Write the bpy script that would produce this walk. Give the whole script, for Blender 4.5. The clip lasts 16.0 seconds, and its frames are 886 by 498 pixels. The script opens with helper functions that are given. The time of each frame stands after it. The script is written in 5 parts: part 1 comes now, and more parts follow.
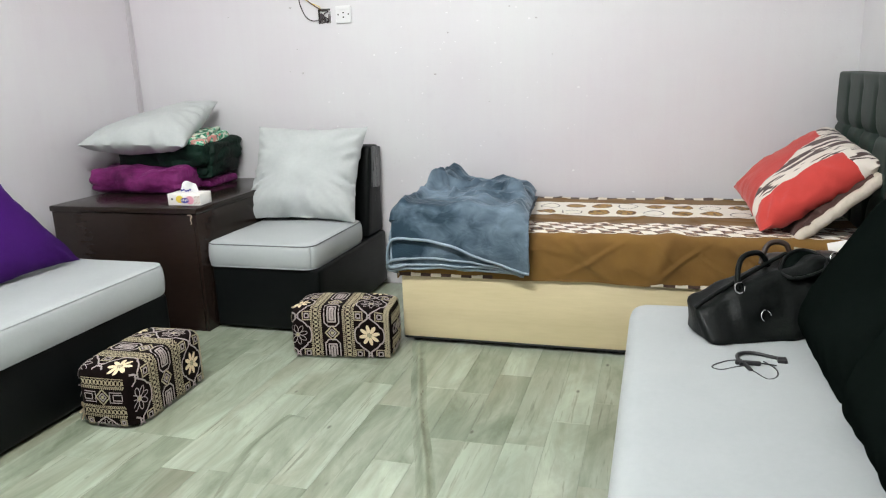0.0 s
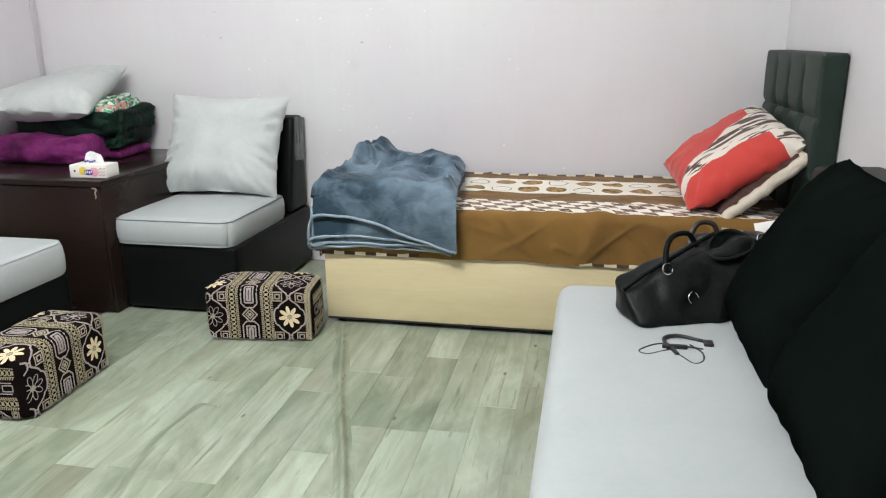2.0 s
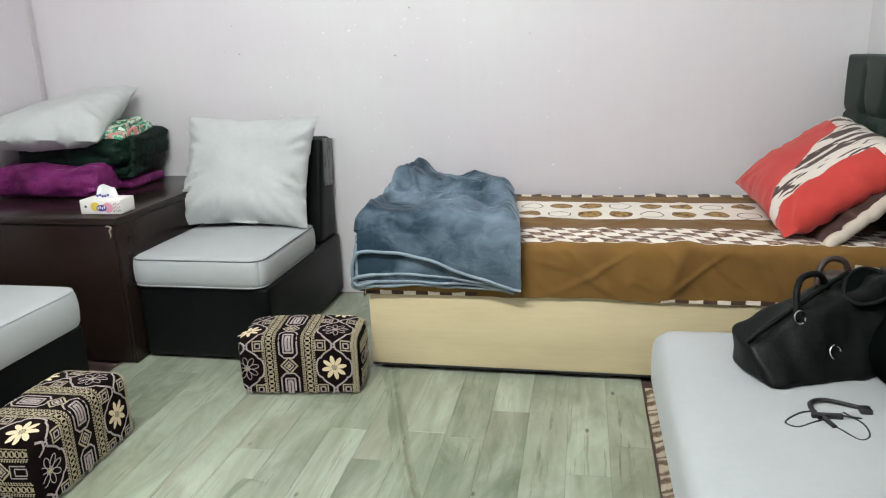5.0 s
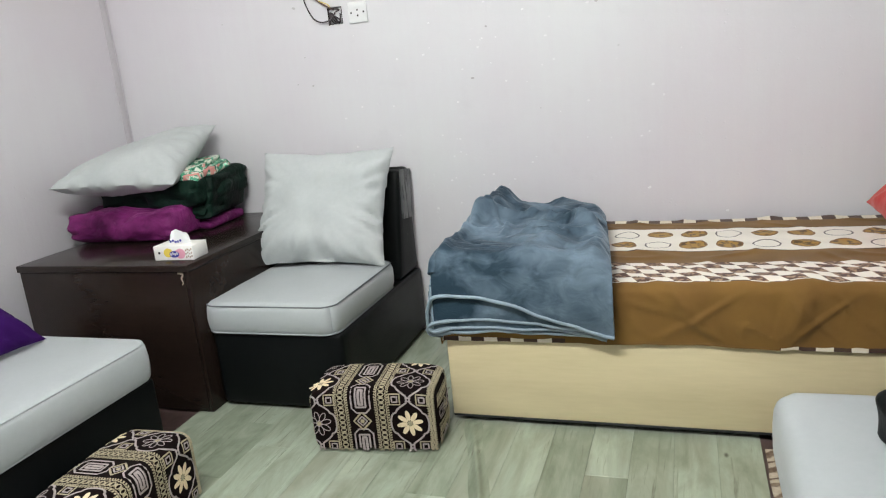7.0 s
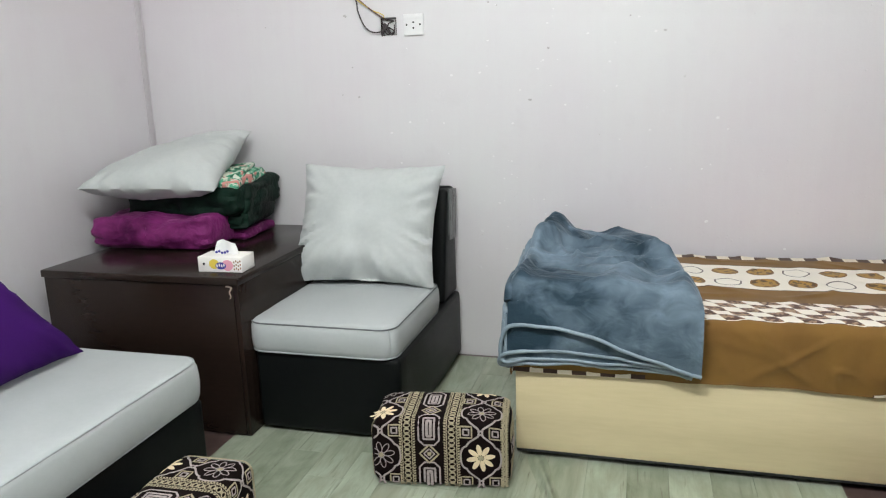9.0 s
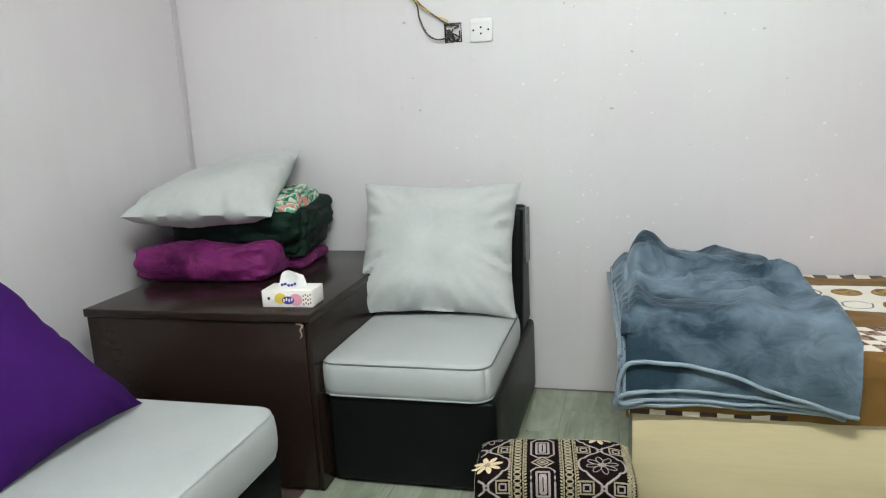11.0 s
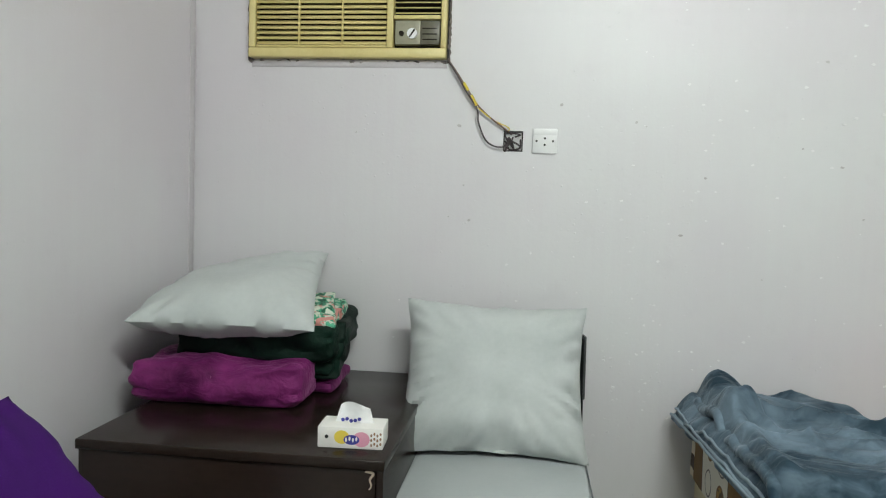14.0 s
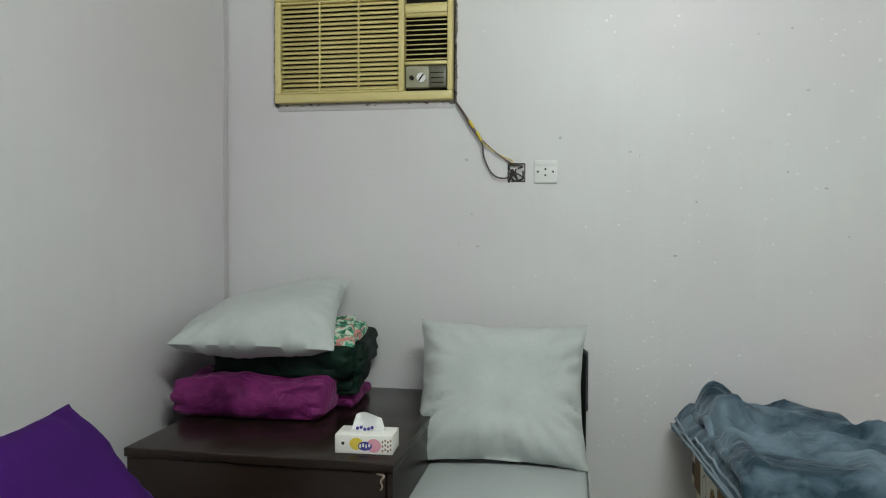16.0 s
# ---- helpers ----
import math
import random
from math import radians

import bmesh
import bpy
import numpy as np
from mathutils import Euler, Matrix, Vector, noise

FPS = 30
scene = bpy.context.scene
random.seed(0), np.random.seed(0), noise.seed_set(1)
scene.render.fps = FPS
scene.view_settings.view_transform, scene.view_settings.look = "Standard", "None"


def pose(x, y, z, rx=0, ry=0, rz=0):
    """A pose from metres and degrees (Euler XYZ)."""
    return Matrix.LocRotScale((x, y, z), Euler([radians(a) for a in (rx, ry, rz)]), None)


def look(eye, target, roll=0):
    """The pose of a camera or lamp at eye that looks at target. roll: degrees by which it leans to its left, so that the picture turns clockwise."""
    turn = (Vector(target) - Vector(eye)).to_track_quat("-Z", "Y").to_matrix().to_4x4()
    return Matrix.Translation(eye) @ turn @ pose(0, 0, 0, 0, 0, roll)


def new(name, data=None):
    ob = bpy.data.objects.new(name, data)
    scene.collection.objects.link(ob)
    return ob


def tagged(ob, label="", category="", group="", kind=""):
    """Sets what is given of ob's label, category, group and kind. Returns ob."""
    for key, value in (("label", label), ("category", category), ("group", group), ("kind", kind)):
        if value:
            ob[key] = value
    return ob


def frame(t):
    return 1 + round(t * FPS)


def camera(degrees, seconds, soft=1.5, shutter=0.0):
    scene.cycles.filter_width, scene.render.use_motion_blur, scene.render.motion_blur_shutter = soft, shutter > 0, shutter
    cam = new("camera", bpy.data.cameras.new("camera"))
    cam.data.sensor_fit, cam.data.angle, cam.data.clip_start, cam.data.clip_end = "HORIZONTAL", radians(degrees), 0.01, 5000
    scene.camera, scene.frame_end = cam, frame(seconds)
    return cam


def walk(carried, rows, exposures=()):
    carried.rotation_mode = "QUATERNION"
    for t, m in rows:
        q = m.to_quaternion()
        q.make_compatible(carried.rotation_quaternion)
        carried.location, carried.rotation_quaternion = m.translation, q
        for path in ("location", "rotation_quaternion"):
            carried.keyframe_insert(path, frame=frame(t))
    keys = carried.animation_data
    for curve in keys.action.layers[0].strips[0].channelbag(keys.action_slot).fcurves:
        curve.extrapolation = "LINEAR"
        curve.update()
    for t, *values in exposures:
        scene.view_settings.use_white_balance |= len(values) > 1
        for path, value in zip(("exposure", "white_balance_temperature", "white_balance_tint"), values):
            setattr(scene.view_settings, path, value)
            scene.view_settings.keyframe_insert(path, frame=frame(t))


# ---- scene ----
cam = camera(62.6, 16.0, soft=1.15)
METRES, EYE, TILT, LEAN, TURN = 3.1, 1.24, 0.0, 0.0, 15.1
PATH = [
    (0, (0.6, 0.492, 1.176), (0.043, 2.353, 0.7), -2.1),
    (0.5, (0.626, 0.489, 1.168), (0.109, 2.365, 0.707), -3.0),
    (1, (0.613, 0.506, 1.166), (0.118, 2.383, 0.683), -2.4),
    (1.5, (0.593, 0.531, 1.174), (0.117, 2.415, 0.701), -1.1),
    (2, (0.61, 0.617, 1.162), (0.227, 2.501, 0.612), -0.6),
    (2.5, (0.65, 0.791, 1.175), (0.335, 2.699, 0.664), -1.9),
    (3, (0.648, 0.868, 1.181), (0.273, 2.766, 0.671), -3.2),
    (3.5, (0.569, 0.895, 1.168), (0.156, 2.777, 0.634), -1.4),
    (3.7, (0.496, 0.895, 1.172), (0.126, 2.788, 0.643), -1.4),
    (5.8, (0.302, 0.939, 1.217), (-0.093, 2.825, 0.684), -2.7),
    (6, (0.302, 0.981, 1.228), (-0.137, 2.872, 0.748), -3.3),
    (6.5, (0.339, 1.114, 1.229), (-0.27, 2.963, 0.772), -4.8),
    (7, (0.332, 1.168, 1.229), (-0.306, 2.999, 0.739), -5.6),
    (7.5, (0.286, 1.172, 1.213), (-0.362, 2.994, 0.705), -3.2),
    (8, (0.129, 1.175, 1.222), (-0.324, 3.057, 0.716), -1.5),
    (8.5, (-0.006, 1.162, 1.256), (-0.446, 3.06, 0.803), -2.3),
    (9, (-0.082, 1.164, 1.243), (-0.602, 3.043, 0.796), -1.8),
    (9.2, (-0.102, 1.177, 1.233), (-0.636, 3.049, 0.773), -1.0),
    (11.3, (-0.547, 1.377, 1.224), (-1.061, 3.273, 0.851), -3.1),
    (11.5, (-0.612, 1.387, 1.199), (-1.076, 3.305, 0.87), -1.1),
    (12, (-0.696, 1.434, 1.199), (-1.165, 3.357, 0.912), -0.9),
    (12.5, (-0.788, 1.589, 1.207), (-1.217, 3.531, 0.998), -0.6),
    (13, (-0.853, 1.663, 1.219), (-1.243, 3.618, 1.066), 0.3),
    (13.5, (-0.993, 1.631, 1.228), (-1.252, 3.61, 1.095), 1.4),
    (14, (-1.085, 1.574, 1.245), (-1.323, 3.556, 1.122), 1.8),
    (14.5, (-1.107, 1.552, 1.26), (-1.343, 3.536, 1.17), 0.7),
    (15, (-1.106, 1.537, 1.274), (-1.324, 3.524, 1.244), 0.2),
    (15.5, (-1.033, 1.482, 1.28), (-1.277, 3.467, 1.305), -0.5),
    (16, (-0.939, 1.365, 1.259), (-1.289, 3.333, 1.203), 0.3),
]
EXPOSURES = [
    (0.0, 0.06, 6500, 14),
    (9.0, -0.10, 6500, 13),
    (12.0, -0.20, 6500, 8),
    (13.5, -0.36, 6500, 7),
    (14.5, -0.48, 6500, 5),
    (15.0, -0.54, 6500, 5),
    (15.5, -0.78, 6500, 4),
    (16.0, -0.78, 6500, 4),
]
walk(cam, [(t, look(eye, target, roll)) for t, eye, target, roll in PATH], EXPOSURES)

# ---- light ----
TUBES = [(-0.50, 1.60, 2.66)]
world = bpy.data.worlds.new("world")
scene.world = world
world.use_nodes = True
world.node_tree.nodes["Background"].inputs[0].default_value = (0.8, 0.85, 0.9, 1)
world.node_tree.nodes["Background"].inputs[1].default_value = 0.05


# ---- node helpers ----
def material(name):
    m = bpy.data.materials.new(name)
    m.use_nodes = True
    nt = m.node_tree
    return m, nt, nt.nodes["Principled BSDF"]


def node(nt, kind, **values):
    n = nt.nodes.new(kind)
    for key, value in values.items():
        n.inputs[key.replace("_", " ")].default_value = value
    return n


def calc(nt, op, a, b=0.0, c=0.0):
    n = nt.nodes.new("ShaderNodeMath")
    n.operation = op
    for i, v in enumerate((a, b, c)):
        if isinstance(v, (int, float)):
            n.inputs[i].default_value = v
        else:
            nt.links.new(v, n.inputs[i])
    return n.outputs[0]


def mixed(nt, fac, a, b):
    n = nt.nodes.new("ShaderNodeMix")
    n.data_type = "RGBA"
    for sock, v in ((n.inputs[0], fac), (n.inputs[6], a), (n.inputs[7], b)):
        if isinstance(v, (int, float)):
            sock.default_value = v
        elif isinstance(v, tuple):
            sock.default_value = (*v, 1) if len(v) == 3 else v
        else:
            nt.links.new(v, sock)
    return n.outputs[2]


def coords(nt, scale=(1, 1, 1), random_shift=False):
    tc = nt.nodes.new("ShaderNodeTexCoord")
    mp = nt.nodes.new("ShaderNodeMapping")
    mp.inputs["Scale"].default_value = scale
    nt.links.new(tc.outputs["Object"], mp.inputs["Vector"])
    if random_shift:
        info = nt.nodes.new("ShaderNodeObjectInfo")
        comb = nt.nodes.new("ShaderNodeCombineXYZ")
        r = calc(nt, "MULTIPLY", info.outputs["Random"], 37.0)
        for i in range(3):
            nt.links.new(r, comb.inputs[i])
        nt.links.new(comb.outputs[0], mp.inputs["Location"])
    return mp.outputs[0]


def noisy(nt, vec, scale, detail=3.0, rough=0.55, distortion=0.0):
    n = node(nt, "ShaderNodeTexNoise", Scale=scale, Detail=detail, Roughness=rough, Distortion=distortion)
    nt.links.new(vec, n.inputs["Vector"])
    return n.outputs["Fac"]


def ranged(nt, v, lo, hi, a=0.0, b=1.0):
    n = nt.nodes.new("ShaderNodeMapRange")
    n.inputs[1].default_value, n.inputs[2].default_value = lo, hi
    n.inputs[3].default_value, n.inputs[4].default_value = a, b
    nt.links.new(v, n.inputs[0])
    return n.outputs[0]


def relief(nt, bsdf, height, strength, distance=0.01):
    b = node(nt, "ShaderNodeBump", Strength=strength, Distance=distance)
    nt.links.new(height, b.inputs["Height"])
    nt.links.new(b.outputs[0], bsdf.inputs["Normal"])


def surface(name, dark, light, rough=0.6, big=3.0, fine=80.0, bump=0.15, sheen=0.0, metal=0.0, spec=0.5, coat=0.0, stretch=(1, 1, 1), shift=False, dist=0.004, sheen_tint=(1, 1, 1)):
    """A plain worn surface: colour that drifts at a large and a fine scale, with fine relief."""
    m, nt, bsdf = material(name)
    vec = coords(nt, stretch, shift)
    a, b = noisy(nt, vec, big, 4), noisy(nt, vec, fine, 3)
    f = calc(nt, "ADD", calc(nt, "MULTIPLY", a, 0.7), calc(nt, "MULTIPLY", b, 0.3))
    nt.links.new(mixed(nt, ranged(nt, f, 0.3, 0.7), dark, light), bsdf.inputs["Base Color"])
    nt.links.new(ranged(nt, a, 0.3, 0.7, rough * 0.88, min(1, rough * 1.12)), bsdf.inputs["Roughness"])
    bsdf.inputs["Metallic"].default_value = metal
    bsdf.inputs["Specular IOR Level"].default_value = spec
    bsdf.inputs["Coat Weight"].default_value = coat
    bsdf.inputs["Sheen Weight"].default_value = sheen
    bsdf.inputs["Sheen Roughness"].default_value = 0.35
    bsdf.inputs["Sheen Tint"].default_value = (*sheen_tint, 1)
    relief(nt, bsdf, b, bump, dist)
    return m


def woven(name, dark, light, thread=700.0, rough=0.85, big=4.0, bump=0.25, lines=0.0):
    """Cloth with a fine thread in two directions."""
    m, nt, bsdf = material(name)
    vec = coords(nt)
    sep = nt.nodes.new("ShaderNodeSeparateXYZ")
    nt.links.new(vec, sep.inputs[0])
    w = [calc(nt, "SINE", calc(nt, "MULTIPLY", sep.outputs[i], thread)) for i in range(3)]
    weave = calc(nt, "MULTIPLY", calc(nt, "ADD", w[0], w[1]), w[2])
    a, b = noisy(nt, vec, big, 4), noisy(nt, vec, 60, 3)
    f = calc(nt, "ADD", calc(nt, "MULTIPLY", a, 0.75), calc(nt, "MULTIPLY", b, 0.25))
    if lines:
        s = calc(nt, "SINE", calc(nt, "MULTIPLY", sep.outputs[0], lines))
        f = calc(nt, "ADD", f, calc(nt, "MULTIPLY", s, 0.022))
    nt.links.new(mixed(nt, ranged(nt, f, 0.3, 0.7), dark, light), bsdf.inputs["Base Color"])
    bsdf.inputs["Roughness"].default_value = rough
    bsdf.inputs["Sheen Weight"].default_value = 0.15
    h = calc(nt, "ADD", calc(nt, "MULTIPLY", weave, 0.15), b)
    relief(nt, bsdf, h, bump, 0.002)
    return m


# ---- materials ----
def wall_paint():
    m, nt, bsdf = material("lilac_wall_paint")
    vec = coords(nt)
    big, mid, fine = noisy(nt, vec, 0.9, 4), noisy(nt, vec, 9, 4), noisy(nt, vec, 60, 4)
    streak = noisy(nt, coords(nt, (9, 9, 0.5)), 3, 3)
    f = calc(nt, "ADD", calc(nt, "MULTIPLY", big, 0.85), calc(nt, "MULTIPLY", streak, 0.15))
    col = mixed(nt, ranged(nt, f, 0.35, 0.65), (0.655, 0.618, 0.650), (0.685, 0.685, 0.69))
    nt.links.new(mixed(nt, ranged(nt, mid, 0.62, 0.8, 0, 0.35), col, (0.61, 0.588, 0.606)), bsdf.inputs["Base Color"])
    nt.links.new(ranged(nt, mid, 0.3, 0.7, 0.36, 0.46), bsdf.inputs["Roughness"])
    bsdf.inputs["Specular IOR Level"].default_value = 0.4
    vor = node(nt, "ShaderNodeTexVoronoi", Scale=34.0)
    nt.links.new(vec, vor.inputs["Vector"])
    bumps = ranged(nt, vor.outputs["Distance"], 0.0, 0.16, 1.0, 0.0)
    bumps = calc(nt, "MULTIPLY", bumps, ranged(nt, mid, 0.5, 0.62))
    h = calc(nt, "ADD", calc(nt, "MULTIPLY", bumps, 0.9), calc(nt, "ADD", calc(nt, "MULTIPLY", streak, 0.2), calc(nt, "MULTIPLY", fine, 0.25)))
    relief(nt, bsdf, h, 0.34, 0.006)
    return m


def vinyl_wood():
    """Whitewashed grey-green wood print: soft clouds, sparse grain, a few small dark knots."""
    m, nt, bsdf = material("grey_green_vinyl_wood")
    vec = coords(nt, (1, 0.06, 1), True)
    vec2 = coords(nt, (1, 0.30, 1), True)
    grain, fine, cloud = noisy(nt, vec, 14, 5, 0.6, 0.8), noisy(nt, vec, 70, 4, 0.6, 0.4), noisy(nt, vec2, 6, 5, 0.65, 1.2)
    info = nt.nodes.new("ShaderNodeObjectInfo")
    tone = calc(nt, "MULTIPLY_ADD", info.outputs["Random"], 0.17, -0.085)
    f = calc(nt, "ADD", calc(nt, "ADD", calc(nt, "MULTIPLY", grain, 0.35), calc(nt, "MULTIPLY", cloud, 0.65)), tone)
    col = mixed(nt, ranged(nt, f, 0.28, 0.72), (0.150, 0.176, 0.118), (0.435, 0.490, 0.385))
    worn = noisy(nt, vec2, 2.3, 3)
    col = mixed(nt, ranged(nt, worn, 0.54, 0.74, 0, 0.40), col, (0.235, 0.205, 0.145))
    streak = calc(nt, "MULTIPLY", ranged(nt, fine, 0.57, 0.68, 0, 0.6), ranged(nt, cloud, 0.42, 0.6, 0, 1))
    col = mixed(nt, streak, col, (0.115, 0.110, 0.075))
    knots = node(nt, "ShaderNodeTexVoronoi", Scale=4.2)
    nt.links.new(coords(nt, (1.6, 0.75, 1), True), knots.inputs["Vector"])
    col = mixed(nt, ranged(nt, knots.outputs["Distance"], 0.02, 0.06, 0.8, 0), col, (0.07, 0.065, 0.05))
    nt.links.new(col, bsdf.inputs["Base Color"])
    nt.links.new(ranged(nt, cloud, 0.3, 0.7, 0.14, 0.26), bsdf.inputs["Roughness"])
    relief(nt, bsdf, grain, 0.08, 0.003)
    return m


def bed_sheet_print():
    """Brown sheet with a band of coins, a band of checks and a check trim, printed along the bed."""
    m, nt, bsdf = material("brown_printed_sheet")
    tc = nt.nodes.new("ShaderNodeTexCoord")
    sep = nt.nodes.new("ShaderNodeSeparateXYZ")
    uv = nt.nodes.new("ShaderNodeUVMap")
    uv.uv_map = "cloth"
    wob = noisy(nt, tc.outputs["Object"], 9, 2)
    nt.links.new(uv.outputs[0], sep.inputs[0])
    u = calc(nt, "ADD", sep.outputs[0], calc(nt, "MULTIPLY_ADD", wob, 0.016, -0.008))
    v = calc(nt, "ADD", sep.outputs[1], calc(nt, "MULTIPLY_ADD", wob, 0.022, -0.011))

    def band(lo, hi, val=v):
        return calc(nt, "MULTIPLY", calc(nt, "GREATER_THAN", val, lo), calc(nt, "LESS_THAN", val, hi))

    def cell(val, size, shift=0.0):
        return calc(nt, "FRACT", calc(nt, "DIVIDE", calc(nt, "ADD", val, shift + 20 * size), size))

    def cell_no(val, size, shift=0.0):
        return calc(nt, "FLOOR", calc(nt, "DIVIDE", calc(nt, "ADD", val, shift + 20 * size), size))

    cream, dark, gold = (0.80, 0.76, 0.67), (0.06, 0.03, 0.018), (0.36, 0.20, 0.035)
    fine = noisy(nt, tc.outputs["Object"], 5, 4)
    col = mixed(nt, ranged(nt, fine, 0.3, 0.7), (0.152, 0.073, 0.010), (0.208, 0.106, 0.016))
    # coins in two rows
    coin_u, coin_v = 0.122, 0.145
    row = cell_no(v, coin_v, -0.3675)
    uu = calc(nt, "ADD", calc(nt, "MULTIPLY", row, -0.004), calc(nt, "ADD", u, 0.058))
    cu = calc(nt, "SUBTRACT", cell(uu, coin_u), 0.5)
    cv = calc(nt, "SUBTRACT", cell(v, coin_v, -0.3675), 0.5)
    d = calc(nt, "SQRT", calc(nt, "ADD", calc(nt, "POWER", calc(nt, "MULTIPLY", cu, coin_u), 2.0), calc(nt, "POWER", calc(nt, "MULTIPLY", cv, coin_v), 2.0)))
    which = calc(nt, "FRACT", calc(nt, "MULTIPLY", calc(nt, "ADD", cell_no(uu, coin_u), calc(nt, "MULTIPLY", row, 4.0)), 0.34))
    solid = calc(nt, "LESS_THAN", which, 0.62)
    disc = calc(nt, "LESS_THAN", d, 0.047)
    ring = calc(nt, "MULTIPLY", calc(nt, "GREATER_THAN", d, 0.041), disc)
    inner = noisy(nt, tc.outputs["Object"], 70, 2)
    coin = mixed(nt, calc(nt, "GREATER_THAN", noisy(nt, tc.outputs["Object"], 46, 3), 0.53), gold, (0.11, 0.06, 0.018))
    white = mixed(nt, calc(nt, "MULTIPLY", disc, solid), cream, coin)
    white = mixed(nt, ring, white, mixed(nt, solid, (0.16, 0.14, 0.13), (0.2, 0.10, 0.03)))
    col = mixed(nt, band(0.360, 0.672), col, white)
    edge = calc(nt, "ADD", band(0.354, 0.360), band(0.672, 0.678))
    col = mixed(nt, edge, col, dark)
    # checks
    su, sv = 0.054, 0.0415
    skew = calc(nt, "ADD", u, calc(nt, "MULTIPLY", v, 0.5))
    par = calc(nt, "MODULO", calc(nt, "ADD", cell_no(skew, su), cell_no(v, sv, -0.005)), 2.0)
    checks = mixed(nt, calc(nt, "GREATER_THAN", par, 0.5), mixed(nt, calc(nt, "GREATER_THAN", inner, 0.52), (0.085, 0.04, 0.025), (0.34, 0.22, 0.14)), (0.82, 0.77, 0.68))
    col = mixed(nt, band(0.002, 0.2095), col, checks)
    # check trim along both hems
    trim = mixed(nt, calc(nt, "GREATER_THAN", cell(u, 0.092), 0.5), (0.06, 0.03, 0.02), (0.80, 0.73, 0.6))
    col = mixed(nt, calc(nt, "ADD", calc(nt, "MULTIPLY", band(-0.3, -0.200), calc(nt, "GREATER_THAN", calc(nt, "SINE", calc(nt, "MULTIPLY_ADD", u, 5.2, 0.9)), 0.1)), band(0.792, 1.2)), col, trim)
    nt.links.new(col, bsdf.inputs["Base Color"])
    bsdf.inputs["Roughness"].default_value = 0.85
    bsdf.inputs["Sheen Weight"].default_value = 0.1
    relief(nt, bsdf, noisy(nt, tc.outputs["Object"], 260, 2), 0.15, 0.002)
    return m


def zebra_pillow(name, plain, w, h, banded=True):
    """Plain cloth with a cream band streaked in dark brown, widening towards the upper edge, which it fills."""
    m, nt, bsdf = material(name)
    tc = nt.nodes.new("ShaderNodeTexCoord")
    sep = nt.nodes.new("ShaderNodeSeparateXYZ")
    nt.links.new(tc.outputs["Object"], sep.inputs[0])
    wob = calc(nt, "MULTIPLY_ADD", noisy(nt, tc.outputs["Object"], 9, 2), 0.16, -0.08)
    u = calc(nt, "ADD", calc(nt, "MULTIPLY", sep.outputs[0], 2 / w), wob)
    v = calc(nt, "ADD", calc(nt, "MULTIPLY", sep.outputs[1], 2 / h), wob)
    lo = calc(nt, "MULTIPLY_ADD", v, -0.48, 0.03)
    hi = calc(nt, "MULTIPLY_ADD", calc(nt, "MULTIPLY", v, v), 0.05, 0.62)
    inband = calc(nt, "MULTIPLY", calc(nt, "GREATER_THAN", u, lo), calc(nt, "LESS_THAN", u, hi))
    inband = calc(nt, "MAXIMUM", inband, calc(nt, "GREATER_THAN", v, 0.64))
    vec = coords(nt, (4.2, 1.0, 1))
    vec.node.inputs["Rotation"].default_value = (0, 0, radians(-32))
    s = noisy(nt, vec, 7.5, 1.5, 0.45, 0.5)
    zebra = mixed(nt, ranged(nt, s, 0.560, 0.585), (0.74, 0.68, 0.60), (0.06, 0.032, 0.028))
    drift = noisy(nt, tc.outputs["Object"], 8, 3)
    base = mixed(nt, drift, tuple(c * 0.88 for c in plain), tuple(min(1, c * 1.1) for c in plain))
    col = mixed(nt, inband, base, zebra) if banded else base
    nt.links.new(col, bsdf.inputs["Base Color"])
    bsdf.inputs["Roughness"].default_value = 0.8
    bsdf.inputs["Sheen Weight"].default_value = 0.15
    h1 = calc(nt, "ADD", calc(nt, "MULTIPLY", noisy(nt, tc.outputs["Object"], 220, 2), 0.2), noisy(nt, coords(nt, (1.6, 0.8, 1)), 14, 3, 0.5, 0.6))
    relief(nt, bsdf, h1, 0.35, 0.010)
    return m


def floral_cloth():
    """Thin mint cloth with pink and cream blooms outlined in dark green."""
    m, nt, bsdf = material("mint_floral_cloth")
    vec = coords(nt)
    a, b = noisy(nt, vec, 17, 2, 0.5, 1.2), noisy(nt, coords(nt, (1.3, 0.7, 1), True), 24, 2, 0.5, 1.5)
    col = mixed(nt, ranged(nt, b, 0.40, 0.47), (0.012, 0.10, 0.055), (0.07, 0.36, 0.21))
    col = mixed(nt, ranged(nt, b, 0.50, 0.53), col, (0.62, 0.66, 0.56))
    col = mixed(nt, ranged(nt, a, 0.60, 0.63), col, (0.60, 0.25, 0.22))
    nt.links.new(col, bsdf.inputs["Base Color"])
    bsdf.inputs["Roughness"].default_value = 0.8
    relief(nt, bsdf, a, 0.3, 0.006)
    return m


